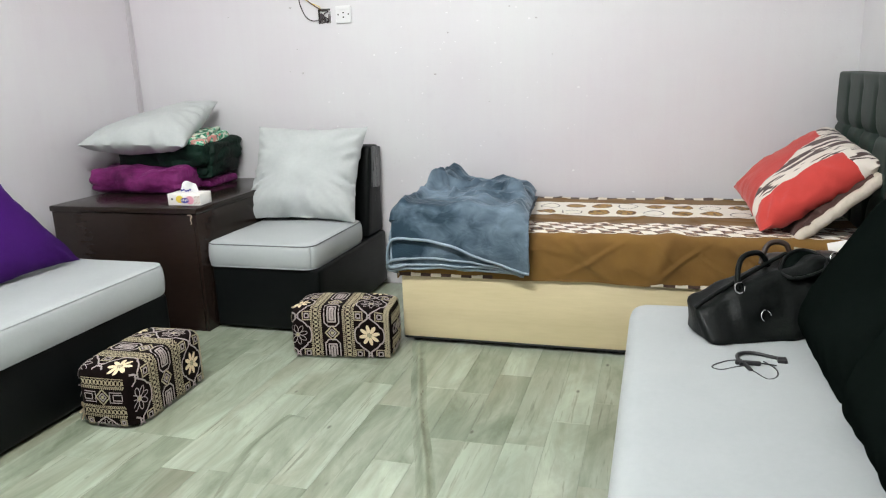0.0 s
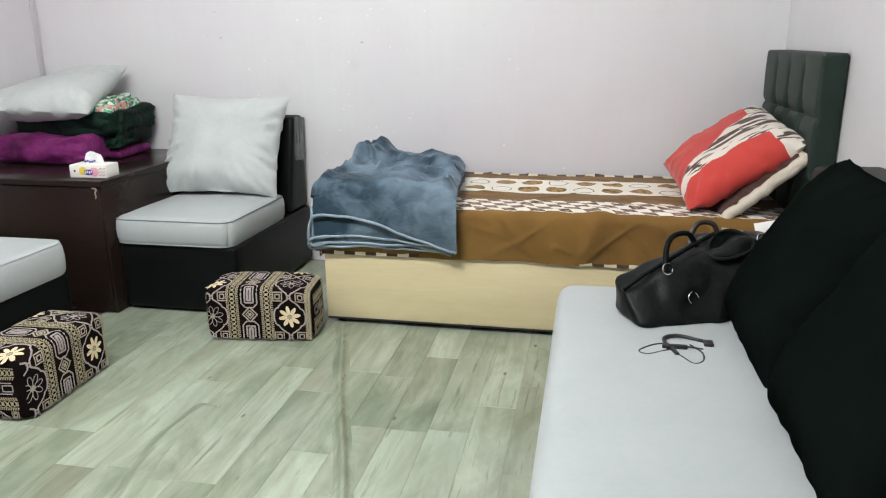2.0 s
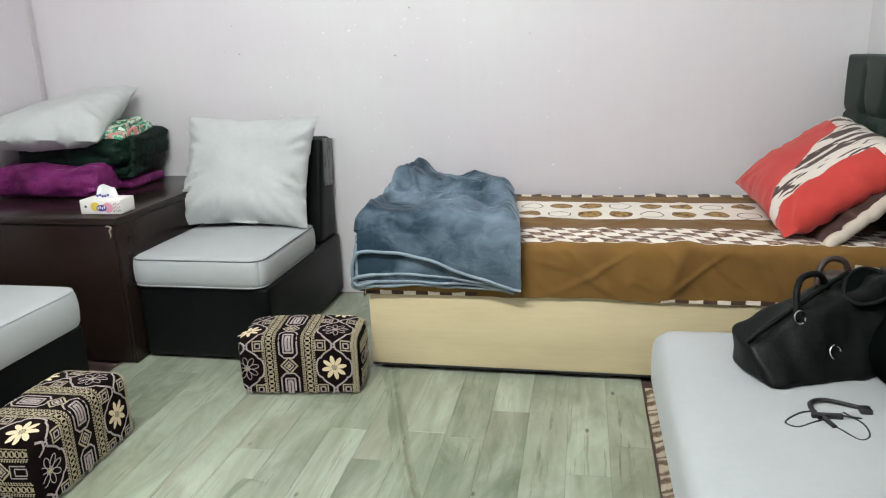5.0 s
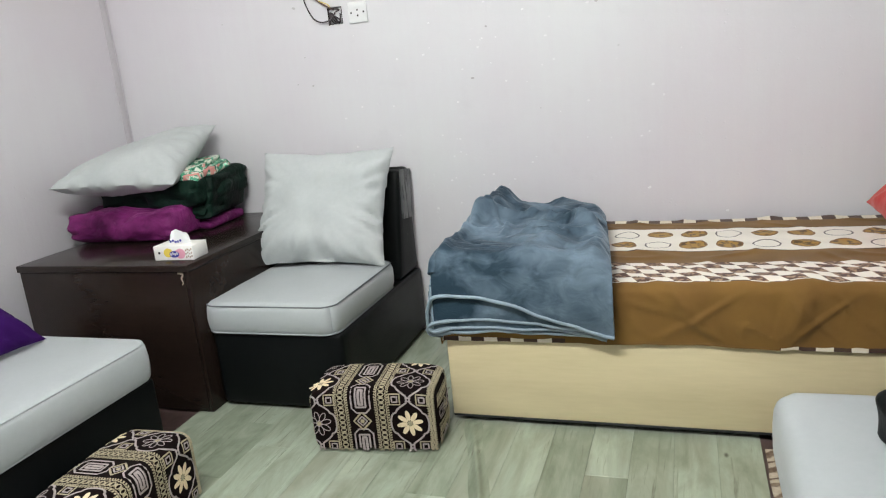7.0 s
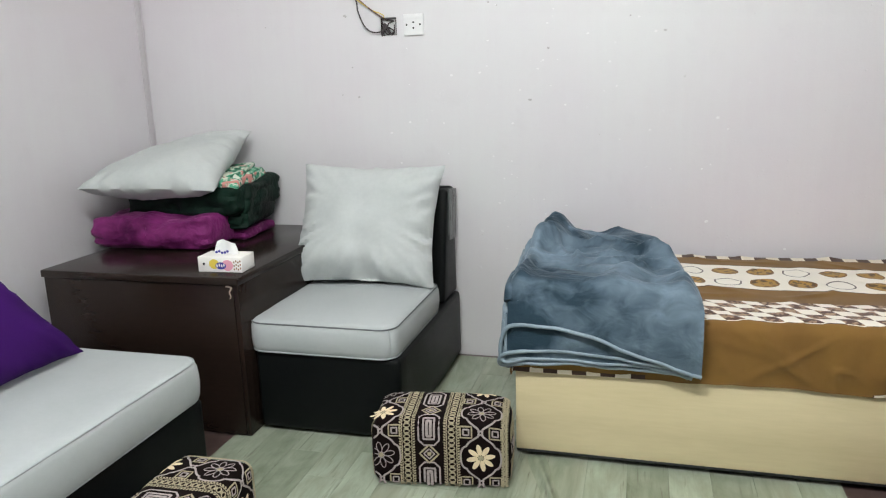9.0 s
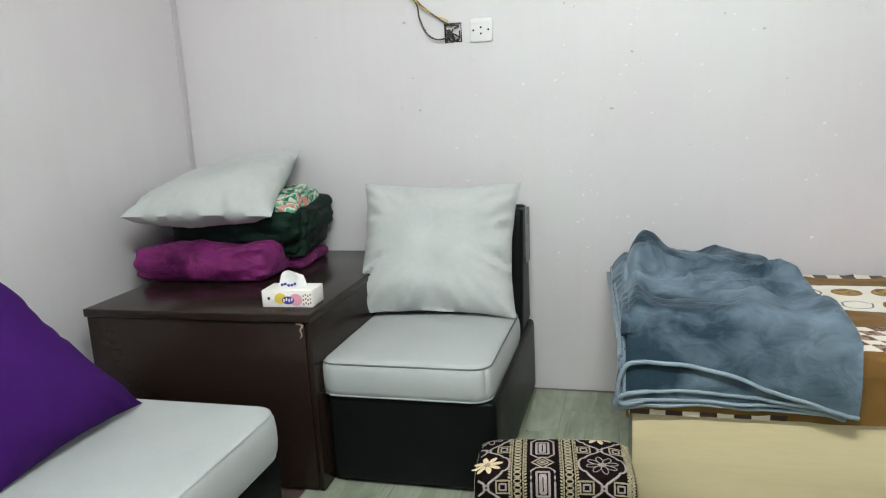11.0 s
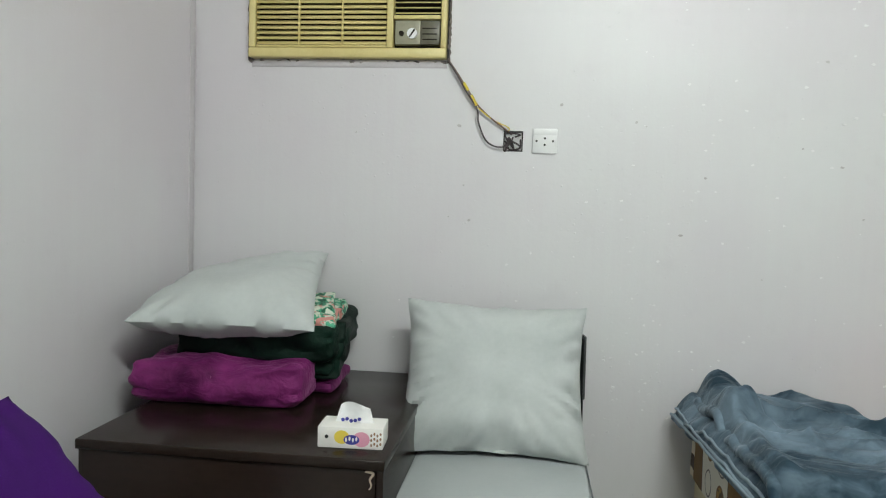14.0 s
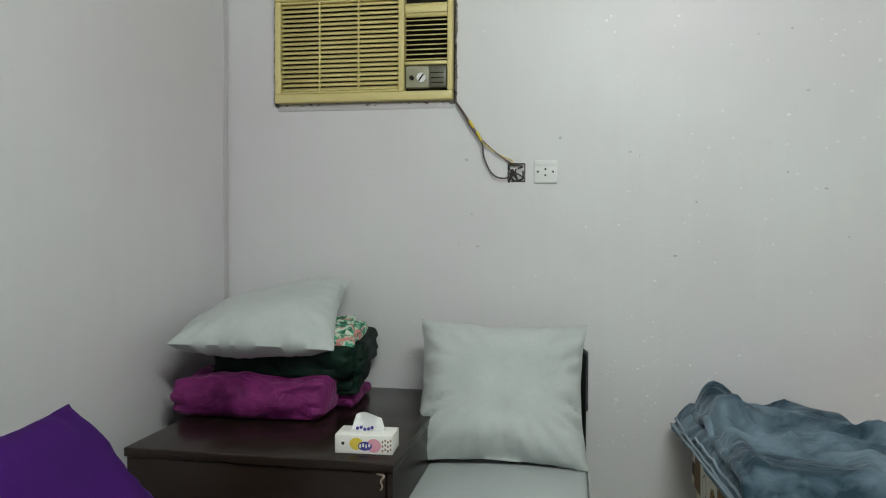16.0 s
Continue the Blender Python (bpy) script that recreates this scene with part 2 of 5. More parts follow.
def plush(name, dark, light, tint, sheen=0.45, nap=1.0):
    """Short velvety pile: brushed patches that lie lighter and darker, a soft sheen and fine creases."""
    m, nt, bsdf = material(name)
    vec = coords(nt)
    a = noisy(nt, vec, 4.5 * nap, 1, 0.4, 0.3)
    b = noisy(nt, coords(nt, (1.0, 1.5, 1.3)), 13 * nap, 3, 0.55, 0.5)
    c = noisy(nt, vec, 420, 2)
    f = calc(nt, "ADD", calc(nt, "MULTIPLY", a, 0.65), calc(nt, "MULTIPLY", b, 0.35))
    col = mixed(nt, ranged(nt, f, 0.38, 0.62), dark, light)
    nt.links.new(col, bsdf.inputs["Base Color"])
    bsdf.inputs["Roughness"].default_value = 0.6
    bsdf.inputs["Sheen Weight"].default_value = sheen
    bsdf.inputs["Sheen Roughness"].default_value = 0.28
    bsdf.inputs["Sheen Tint"].default_value = (*tint, 1)
    bsdf.inputs["Specular IOR Level"].default_value = 0.14
    h = calc(nt, "ADD", calc(nt, "MULTIPLY", b, 0.8), calc(nt, "MULTIPLY", c, 0.04))
    relief(nt, bsdf, h, 0.6, 0.022)
    return m


def ribbed_mat():
    """Coarse beige ribs with dark brown gaps, running askew."""
    m, nt, bsdf = material("beige_brown_ribbed_mat")
    vec = coords(nt)
    sep = nt.nodes.new("ShaderNodeSeparateXYZ")
    nt.links.new(vec, sep.inputs[0])
    w = calc(nt, "ADD", calc(nt, "MULTIPLY", sep.outputs[1], 150.0), calc(nt, "MULTIPLY_ADD", sep.outputs[0], -90.0, calc(nt, "MULTIPLY", noisy(nt, vec, 14, 3), 9.0)))
    rib = calc(nt, "SINE", w)
    col = mixed(nt, ranged(nt, rib, -0.6, 0.2), (0.13, 0.085, 0.055), (0.52, 0.45, 0.34))
    nt.links.new(mixed(nt, ranged(nt, noisy(nt, vec, 60, 3), 0.4, 0.7, 0, 0.5), col, (0.30, 0.24, 0.17)), bsdf.inputs["Base Color"])
    bsdf.inputs["Roughness"].default_value = 0.9
    relief(nt, bsdf, rib, 0.6, 0.006)
    return m


def glow(name, colour, strength):
    m, nt, bsdf = material(name)
    bsdf.inputs["Base Color"].default_value = (0.9, 0.9, 0.9, 1)
    bsdf.inputs["Emission Color"].default_value = (*colour, 1)
    bsdf.inputs["Emission Strength"].default_value = strength
    return m


M_WALL = wall_paint()
M_CEIL = surface("white_ceiling_paint", (0.74, 0.73, 0.72), (0.8, 0.79, 0.78), 0.8, 1.2, 60, 0.1)
M_TILE = surface("dark_brown_floor_tile", (0.055, 0.035, 0.032), (0.13, 0.085, 0.075), 0.35, 6, 40, 0.1)
M_VINYL = vinyl_wood()
M_SEAM = surface("grey_vinyl_backing", (0.13, 0.15, 0.11), (0.2, 0.22, 0.17), 0.6)
M_LEATHER = surface("black_leatherette", (0.003, 0.004, 0.004), (0.006, 0.007, 0.007), 0.40, 5, 220, 0.25, dist=0.002, spec=0.11)
M_HEAD = surface("dark_green_leatherette", (0.011, 0.021, 0.0165), (0.020, 0.034, 0.027), 0.5, 4, 220, 0.25, dist=0.002, spec=0.22)
M_SHINE = surface("leatherette_sheen_grey", (0.035, 0.038, 0.039), (0.10, 0.105, 0.108), 0.28, 14, 120, 0.2, stretch=(1, 3, 0.5))
M_SEAT = woven("pale_grey_seat_cloth", (0.375, 0.408, 0.411), (0.435, 0.467, 0.468), 4200, 0.6, 3, 0.12)
M_GREYCUSH = woven("pale_grey_cushion_cloth", (0.43, 0.465, 0.46), (0.53, 0.56, 0.55), 3600, 0.75, 4, 0.2)
M_PIPE = surface("grey_piping", (0.32, 0.35, 0.36), (0.45, 0.48, 0.49), 0.7)
M_DARKPIPE = surface("dark_seam_cord", (0.10, 0.11, 0.115), (0.16, 0.17, 0.175), 0.7)
M_BLACKCLOTH = surface("black_green_cloth", (0.0022, 0.0036, 0.0030), (0.0040, 0.0060, 0.0052), 0.95, 4, 300, 0.3, spec=0.0, dist=0.002)
M_PURPLE = surface("deep_purple_cloth", (0.030, 0.0045, 0.080), (0.044, 0.007, 0.108), 0.9, 4, 300, 0.3, dist=0.002, spec=0.12)
M_MAGENTA = plush("magenta_plush", (0.060, 0.004, 0.042), (0.20, 0.025, 0.140), (0.9, 0.4, 0.75), 0.28, 1.3)
M_GREEN = plush("dark_green_plush", (0.0010, 0.0040, 0.0028), (0.005, 0.022, 0.014), (0.08, 0.3, 0.2), 0.0)
M_BLUE = plush("blue_grey_plush", (0.020, 0.042, 0.062), (0.180, 0.246, 0.308), (0.75, 0.86, 0.96), 0.32, 0.9)
M_BLUEPIPE = surface("blue_grey_satin_binding", (0.17, 0.23, 0.28), (0.27, 0.34, 0.39), 0.5, 10, 120, 0.2)
M_DESK = surface("dark_brown_varnished_wood", (0.0105, 0.0070, 0.0056), (0.020, 0.0118, 0.0090), 0.22, 2.5, 60, 0.05, stretch=(0.25, 1, 1), spec=0.28)
M_DESKCHIP = surface("chipped_bare_board", (0.32, 0.24, 0.18), (0.48, 0.38, 0.3), 0.8)
M_PLY = surface("pale_birch_laminate", (0.60, 0.51, 0.30), (0.72, 0.62, 0.39), 0.45, 3, 30, 0.05, stretch=(0.35, 1, 3))
M_SHEET = bed_sheet_print()
M_RED = zebra_pillow("red_zebra_pillow_cloth", (0.52, 0.040, 0.030), 0.66, 0.48)
M_BROWNZ = zebra_pillow("brown_pillow_cloth", (0.062, 0.025, 0.018), 0.66, 0.42, False)
M_CREAMZ = surface("cream_hem_cloth", (0.50, 0.44, 0.36), (0.70, 0.63, 0.53), 0.85, 12, 90, 0.3)
M_BAG = surface("black_bag_leather", (0.004, 0.005, 0.005), (0.009, 0.011, 0.010), 0.40, 7, 120, 0.30, dist=0.003, spec=0.10)
M_BAGBROWN = surface("dark_brown_strap_leather", (0.020, 0.012, 0.009), (0.06, 0.035, 0.025), 0.5, 12, 160, 0.25, dist=0.002)
M_CHROME = surface("chrome_metal", (0.62, 0.62, 0.62), (0.75, 0.75, 0.75), 0.22, metal=1.0, bump=0.03)
M_CORD = surface("black_rubber_cord", (0.012, 0.012, 0.013), (0.025, 0.025, 0.026), 0.45)
M_AC = surface("yellowed_cream_plastic", (0.61, 0.51, 0.21), (0.72, 0.61, 0.29), 0.42, 5, 120, 0.06)
M_ACDARK = surface("black_parts_and_gap_shade", (0.010, 0.008, 0.006), (0.028, 0.023, 0.017), 0.8, spec=0.1)
M_ACPANEL = surface("grey_control_plate", (0.24, 0.23, 0.16), (0.36, 0.34, 0.25), 0.4)
M_ACDARKPANEL = surface("smoky_control_plate", (0.07, 0.066, 0.045), (0.13, 0.12, 0.085), 0.35)
M_CEMENT = surface("rough_grey_cement", (0.035, 0.028, 0.026), (0.30, 0.26, 0.25), 0.9, 40, 90, 0.6)
M_WHITE = surface("white_plastic", (0.74, 0.74, 0.74), (0.8, 0.8, 0.8), 0.35, bump=0.03)
M_HOLE = surface("black_pin_hole", (0.01, 0.01, 0.01), (0.02, 0.02, 0.02), 0.6)
M_WIRE_D = surface("dark_wire", (0.03, 0.025, 0.03), (0.07, 0.05, 0.05), 0.5)
M_WIRE_B = surface("brown_wire", (0.13, 0.075, 0.055), (0.2, 0.12, 0.09), 0.5)
M_WIRE_Y = surface("yellow_wire_tape", (0.62, 0.47, 0.03), (0.75, 0.58, 0.06), 0.5)
M_CARD = surface("white_printed_card", (0.80, 0.78, 0.74), (0.87, 0.85, 0.81), 0.55)
M_TISSUE = surface("white_tissue", (0.82, 0.82, 0.82), (0.88, 0.88, 0.88), 0.9, 20, 90, 0.2)
M_INK = surface("blue_ink", (0.03, 0.03, 0.22), (0.05, 0.05, 0.32), 0.5)
M_INK_Y = surface("yellow_ink", (0.75, 0.55, 0.05), (0.8, 0.62, 0.1), 0.5)
M_INK_P = surface("pink_ink", (0.72, 0.28, 0.38), (0.78, 0.38, 0.48), 0.5)
M_INK_B = surface("brown_ink", (0.25, 0.14, 0.08), (0.33, 0.2, 0.12), 0.5)
M_OTT = surface("dark_brown_upholstery", (0.0045, 0.0025, 0.0025), (0.010, 0.0055, 0.0055), 0.95, 12, 240, 0.35, spec=0.06, dist=0.002)
M_THREAD = surface("beige_woven_thread", (0.22, 0.185, 0.115), (0.50, 0.44, 0.30), 0.9, 160, 500, 0.4)
M_THREAD_G = surface("grey_purple_woven_thread", (0.24, 0.20, 0.20), (0.46, 0.40, 0.39), 0.9, 120, 500, 0.4)
M_PETAL = surface("cream_woven_petal", (0.68, 0.54, 0.33), (0.80, 0.68, 0.48), 0.9, 120, 500, 0.3)
M_MINT = floral_cloth()
M_RUG = ribbed_mat()
M_FLAKE = surface("lifted_white_paint", (0.74, 0.73, 0.74), (0.82, 0.81, 0.82), 0.4)
M_STRIP = surface("lilac_filler_and_groove_shade", (0.50, 0.47, 0.49), (0.60, 0.57, 0.59), 0.7, 5, 60, 0.2)
M_FLAKE_D = surface("bare_plaster_scar", (0.42, 0.40, 0.40), (0.55, 0.53, 0.53), 0.8)
M_BAKELITE = surface("lamp_housing_white", (0.75, 0.75, 0.75), (0.8, 0.8, 0.8), 0.4)
M_TUBE = glow("lit_tube", (0.955, 1.0, 0.97), 590.0)


# ---- mesh helpers ----
def part(name, bm, mat, parent=None, label="", smooth=True):
    me = bpy.data.meshes.new(name)
    bmesh.ops.recalc_face_normals(bm, faces=bm.faces)
    bm.to_mesh(me)
    bm.free()
    me.materials.append(mat)
    if smooth:
        me.polygons.foreach_set("use_smooth", [True] * len(me.polygons))
        me.set_sharp_from_angle(angle=radians(50))
    ob = new(name, me)
    if parent:
        ob.parent = parent
    if label:
        ob["label"] = label
    return ob


def thing(name, label, category, m=None, group="", kind=""):
    ob = new(name)
    ob.empty_display_size = 0.1
    if m is not None:
        ob.matrix_basis = m
    return tagged(ob, label, category, group, kind)


def box(bm, x0, x1, y0, y1, z0, z1, bevel=0.0, seg=2):
    r = bmesh.ops.create_cube(bm, size=1.0, matrix=Matrix.LocRotScale(((x0 + x1) / 2, (y0 + y1) / 2, (z0 + z1) / 2), None, (x1 - x0, y1 - y0, z1 - z0)))
    if bevel:
        edges = list({e for v in r["verts"] for e in v.link_edges})
        bmesh.ops.bevel(bm, geom=edges, offset=bevel, segments=seg, affect="EDGES", profile=0.5)
    return bm


def boxed(x0, x1, y0, y1, z0, z1, bevel=0.0, seg=2):
    return box(bmesh.new(), x0, x1, y0, y1, z0, z1, bevel, seg)


def axis_steps(size, r, step):
    h = size / 2
    near = [0.0, r * 0.2, r * 0.5, r]
    n = max(1, int(round((size - 2 * r) / step)))
    mid = [-h + r + (size - 2 * r) * i / n for i in range(n + 1)]
    return [-h + d for d in near[:-1]] + mid + [h - d for d in reversed(near[:-1])]


def softbox(sx, sy, sz, r, step=0.03, shape=None):
    """A box with round edges on a fine grid, centred on x and y and standing on z = 0; shape moves each point."""
    steps = [axis_steps(s, min(r, s * 0.49), step) for s in (sx, sy, sz)]
    half = [sx / 2, sy / 2, sz / 2]
    verts, faces = [], []
    for axis in range(3):
        a, b = [i for i in range(3) if i != axis]
        for side in (-1, 1):
            base, nb = len(verts), len(steps[b])
            for u in steps[a]:
                for v in steps[b]:
                    p = [0, 0, 0]
                    p[axis], p[a], p[b] = side * half[axis], u, v
                    q = [max(-h + min(r, h * 0.98), min(h - min(r, h * 0.98), c)) for c, h in zip(p, half)]
                    d = Vector(p) - Vector(q)
                    w = Vector(q) + (d.normalized() * min(r, min(half) * 0.98) if d.length > 1e-9 else d)
                    w.z += sz / 2
                    verts.append(w)
            for i in range(len(steps[a]) - 1):
                for j in range(nb - 1):
                    k = base + i * nb + j
                    faces.append((k, k + 1, k + nb + 1, k + nb))
    bm = bmesh.new()
    vs = [bm.verts.new(v) for v in verts]
    for f in faces:
        bm.faces.new([vs[i] for i in f])
    bmesh.ops.remove_doubles(bm, verts=bm.verts, dist=1e-5)
    if shape:
        for v in bm.verts:
            v.co = Vector(shape(v.co.copy()))
    return bm


def n3(x, y, z=0.0, s=1.0):
    return noise.noise(Vector((x * s, y * s, z * s)))


def pillow(w, h, t, seed=0.0, pinch=0.05, wrinkle=0.008, n=44, fold=0.0, power=0.62):
    """A stuffed cushion in its own x (w) and y (h), thickness t along z, centred; sides drawn in between the corners."""
    verts, faces, index = [], [], {}

    def put(i, j, side):
        edge = i in (0, n) or j in (0, n)
        key = (i, j, 0 if edge else side)
        if key not in index:
            u, v = -1 + 2 * i / n, -1 + 2 * j / n
            u, v = math.copysign(abs(u) ** 0.85, u), math.copysign(abs(v) ** 0.85, v)
            x = u * w / 2 * (1 - pinch * (1 - v * v) * abs(u))
            y = v * h / 2 * (1 - pinch * (1 - u * u) * abs(v))
            body = max(0.0, (1 - u ** 4) * (1 - v ** 4))
            z = t / 2 * body ** power
            rim = (1 - body)
            ang = math.atan2(v, u)
            rr = math.hypot(u, v)
            z += wrinkle * rim * min(1.0, body * 6) * (0.6 * n3(ang * 3.2, rr * 0.8, seed) + 1.0 * n3(ang * 7, rr * 1.5, seed + 5)) * 2.0
            z += wrinkle * body * n3(u * 2.2, v * 2.2, seed + 9)
            mask = max(0.0, min(1.0, (1 - body) * 2.2)) * min(1.0, body * 3.5) * max(0.0, min(1.0, 0.75 - v)) * (0.35 + 0.65 * abs(u))
            ridge = max(0.0, 1 - abs(n3(ang * 4.2, rr * 1.1, seed + 21)) * 5.0)
            z -= wrinkle * 1.5 * mask * ridge * (0.4 + 0.6 * abs(n3(u * 1.3, v * 1.3, seed + 30)) * 2)
            if fold:
                z -= fold * math.exp(-(u / 0.10) ** 2) * max(0, -v) ** 1.2 * body ** 0.3
            x += 0.004 * n3(v * 4, u, seed) * abs(u)
            y += 0.004 * n3(u * 4, v, seed + 3) * abs(v)
            index[key] = len(verts)
            verts.append((x, y, z * side if not edge else 0.0))
        return index[key]

    for side in (1, -1):
        for i in range(n):
            for j in range(n):
                faces.append([put(a, b, side) for a, b in ((i, j), (i + 1, j), (i + 1, j + 1), (i, j + 1))])
    bm = bmesh.new()
    vs = [bm.verts.new(v) for v in verts]
    for f in faces:
        bm.faces.new([vs[k] for k in f])
    return bm


def pillow_rim(w, h, pinch, n=40):
    pts = []
    for k in range(4 * n):
        s, q = divmod(k, n)
        a = -1 + 2 * q / n
        u, v = ((a, -1), (1, a), (-a, 1), (-1, -a))[s]
        pts.append(Vector((u * w / 2 * (1 - pinch * (1 - v * v) * abs(u)), v * h / 2 * (1 - pinch * (1 - u * u) * abs(v)), 0)))
    return pts


def tube(points, r, closed=False, sides=8, bm=None):
    """A round cord along points."""
    bm = bm or bmesh.new()
    pts = [Vector(p) for p in points]
    n = len(pts)
    rings, up = [], Vector((0.13, 0.21, 0.97))
    for i, p in enumerate(pts):
        a = pts[(i - 1) % n] if closed or i > 0 else p
        b = pts[(i + 1) % n] if closed or i < n - 1 else p
        t = (b - a).normalized()
        s = t.cross(up)
        if s.length < 1e-3:
            s = t.cross(Vector((1, 0, 0)))
        s.normalize()
        c = s.cross(t)
        up = c
        rad = r(i / max(1, n - 1)) if callable(r) else r
        rings.append([bm.verts.new(p + rad * (math.cos(q) * s + math.sin(q) * c)) for q in (2 * math.pi * k / sides for k in range(sides))])
    for i in range(n if closed else n - 1):
        ra, rb = rings[i], rings[(i + 1) % n]
        for k in range(sides):
            bm.faces.new((ra[k], ra[(k + 1) % sides], rb[(k + 1) % sides], rb[k]))
    if not closed:
        bm.faces.new(rings[0][::-1])
        bm.faces.new(rings[-1])
    return bm


def spline(points, steps=8, closed=False):
    """Points on a smooth curve through the given ones."""
    p = [Vector(q) for q in points]
    n, out = len(p), []
    for i in range(n if closed else n - 1):
        a, b, c, d = (p[(i + k) % n] if closed else p[max(0, min(n - 1, i + k))] for k in (-1, 0, 1, 2))
        for s in range(steps):
            t = s / steps
            out.append(0.5 * ((2 * b) + (c - a) * t + (2 * a - 5 * b + 4 * c - d) * t * t + (3 * b - a - 3 * c + d) * t ** 3))
    if not closed:
        out.append(p[-1])
    return out


def thicken(bm, g, thickness, uv=None):
    """Gives a sheet on the grid g an underside and rims; it lies abs(thickness) under the side that faces up or forward."""
    bm.normal_update()
    if sum(f.normal.z - f.normal.y for f in bm.faces) < 0:
        bmesh.ops.reverse_faces(bm, faces=bm.faces[:])
    bm.normal_update()
    low = [[bm.verts.new(v.co - v.normal * abs(thickness)) for v in row] for row in g]
    ni, nj = len(g), len(g[0])
    made = []
    for i in range(ni - 1):
        for j in range(nj - 1):
            made.append((bm.faces.new((low[i][j], low[i][j + 1], low[i + 1][j + 1], low[i + 1][j])), ((i, j), (i, j + 1), (i + 1, j + 1), (i + 1, j))))
    for i in range(ni - 1):
        for j in (0, nj - 1):
            made.append((bm.faces.new((g[i][j], g[i + 1][j], low[i + 1][j], low[i][j])), ((i, j), (i + 1, j), (i + 1, j), (i, j))))
    for j in range(nj - 1):
        for i in (0, ni - 1):
            made.append((bm.faces.new((g[i][j], g[i][j + 1], low[i][j + 1], low[i][j])), ((i, j), (i, j + 1), (i, j + 1), (i, j))))
    if uv:
        layer, grid = uv
        for f, ids in made:
            for loop, (a, b) in zip(f.loops, ids):
                loop[layer].uv = grid[a][b]


def shell(rows, thickness=0.0, closed=False):
    """A sheet through rows of points, given a thickness."""
    bm = bmesh.new()
    g = [[bm.verts.new(p) for p in row] for row in rows]
    for i in range(len(g) - 1):
        for j in range(len(g[0]) - 1):
            bm.faces.new((g[i][j], g[i + 1][j], g[i + 1][j + 1], g[i][j + 1]))
    if thickness:
        thicken(bm, g, thickness)
    return bm


def disc(bm, centre, rx, ry, ax, ay, normal, depth=0.001, n=20):
    """A thin oval plate: centre, half sizes, its two directions and the way it faces."""
    c, ax, ay, nn = Vector(centre), Vector(ax), Vector(ay), Vector(normal)
    ring = [c + ax * rx * math.cos(2 * math.pi * k / n) + ay * ry * math.sin(2 * math.pi * k / n) for k in range(n)]
    top = [bm.verts.new(p + nn * depth) for p in ring]
    low = [bm.verts.new(p) for p in ring]
    bm.faces.new(top)
    for k in range(n):
        bm.faces.new((low[k], low[(k + 1) % n], top[(k + 1) % n], top[k]))


def frame_of(origin, x_to, y_to):
    """The pose whose x and y axes run from origin towards two points."""
    o, x = Vector(origin), (Vector(x_to) - Vector(origin)).normalized()
    y = Vector(y_to) - Vector(origin)
    y = (y - x * y.dot(x)).normalized()
    z = x.cross(y)
    return Matrix(((x.x, y.x, z.x, o.x), (x.y, y.y, z.y, o.y), (x.z, y.z, z.z, o.z), (0, 0, 0, 1)))


# ---- the room ----
XL, XR, YB, YF, ZC = -2.40, 1.465, -1.30, 4.30, 2.75
AC_HOLE = (-2.186, -1.411, 1.773, 2.262)
BOX_HOLE = (-1.200, -1.128, 1.447, 1.523)


def back_wall():
    xs = [XL - 0.2, AC_HOLE[0], AC_HOLE[1], BOX_HOLE[0], BOX_HOLE[1], XR + 0.2]
    zs = [-0.1, BOX_HOLE[2], BOX_HOLE[3], AC_HOLE[2], AC_HOLE[3], ZC + 0.1]
    bm = bmesh.new()

    def hole(i, j):
        return (i == 1 and j == 3) or (i == 3 and j == 1)

    def quad(*p):
        bm.faces.new([bm.verts.new(q) for q in p])

    y0, y1 = YF, YF + 0.2
    for i in range(5):
        for j in range(5):
            a, b, c, d = xs[i], xs[i + 1], zs[j], zs[j + 1]
            if not hole(i, j):
                for y in (y0, y1):
                    quad((a, y, c), (b, y, c), (b, y, d), (a, y, d))
            else:
                quad((a, y0, c), (b, y0, c), (b, y1, c), (a, y1, c))
                quad((a, y0, d), (b, y0, d), (b, y1, d), (a, y1, d))
                quad((a, y0, c), (a, y0, d), (a, y1, d), (a, y1, c))
                quad((b, y0, c), (b, y0, d), (b, y1, d), (b, y1, c))
    for a, b in (((xs[0], zs[0]), (xs[-1], zs[0])), ((xs[0], zs[-1]), (xs[-1], zs[-1])), ((xs[0], zs[0]), (xs[0], zs[-1])), ((xs[-1], zs[0]), (xs[-1], zs[-1]))):
        quad((a[0], y0, a[1]), (b[0], y0, b[1]), (b[0], y1, b[1]), (a[0], y1, a[1]))
    bmesh.ops.remove_doubles(bm, verts=bm.verts, dist=1e-5)
    return tagged(part("wall_north", bm, M_WALL, smooth=False), "pale lilac painted plaster wall with bumps and flakes", "wall", kind="structure")


back_wall()
for nm, b in (("wall_west", (XL - 0.2, XL, YB, YF - 0.002, -0.1, ZC)), ("wall_east", (XR, XR + 0.2, YB, YF - 0.002, -0.1, ZC)), ("wall_south", (XL - 0.2, XR + 0.2, YB - 0.2, YB - 0.002, -0.1, ZC))):
    tagged(part(nm, boxed(*b), M_WALL, smooth=False), "plain pale lilac painted plaster wall", "wall", kind="structure")
tagged(part("ceiling", boxed(XL - 0.2, XR + 0.2, YB - 0.2, YF - 0.002, ZC + 0.002, ZC + 0.12), M_CEIL, smooth=False), "plain white painted ceiling", "ceiling", kind="structure")
tagged(part("floor", boxed(XL - 0.19, XR + 0.19, YB - 0.19, YF - 0.003, -0.1, -0.007), M_TILE, smooth=False), "dark brown mottled floor tiles under the vinyl", "floor", kind="structure")
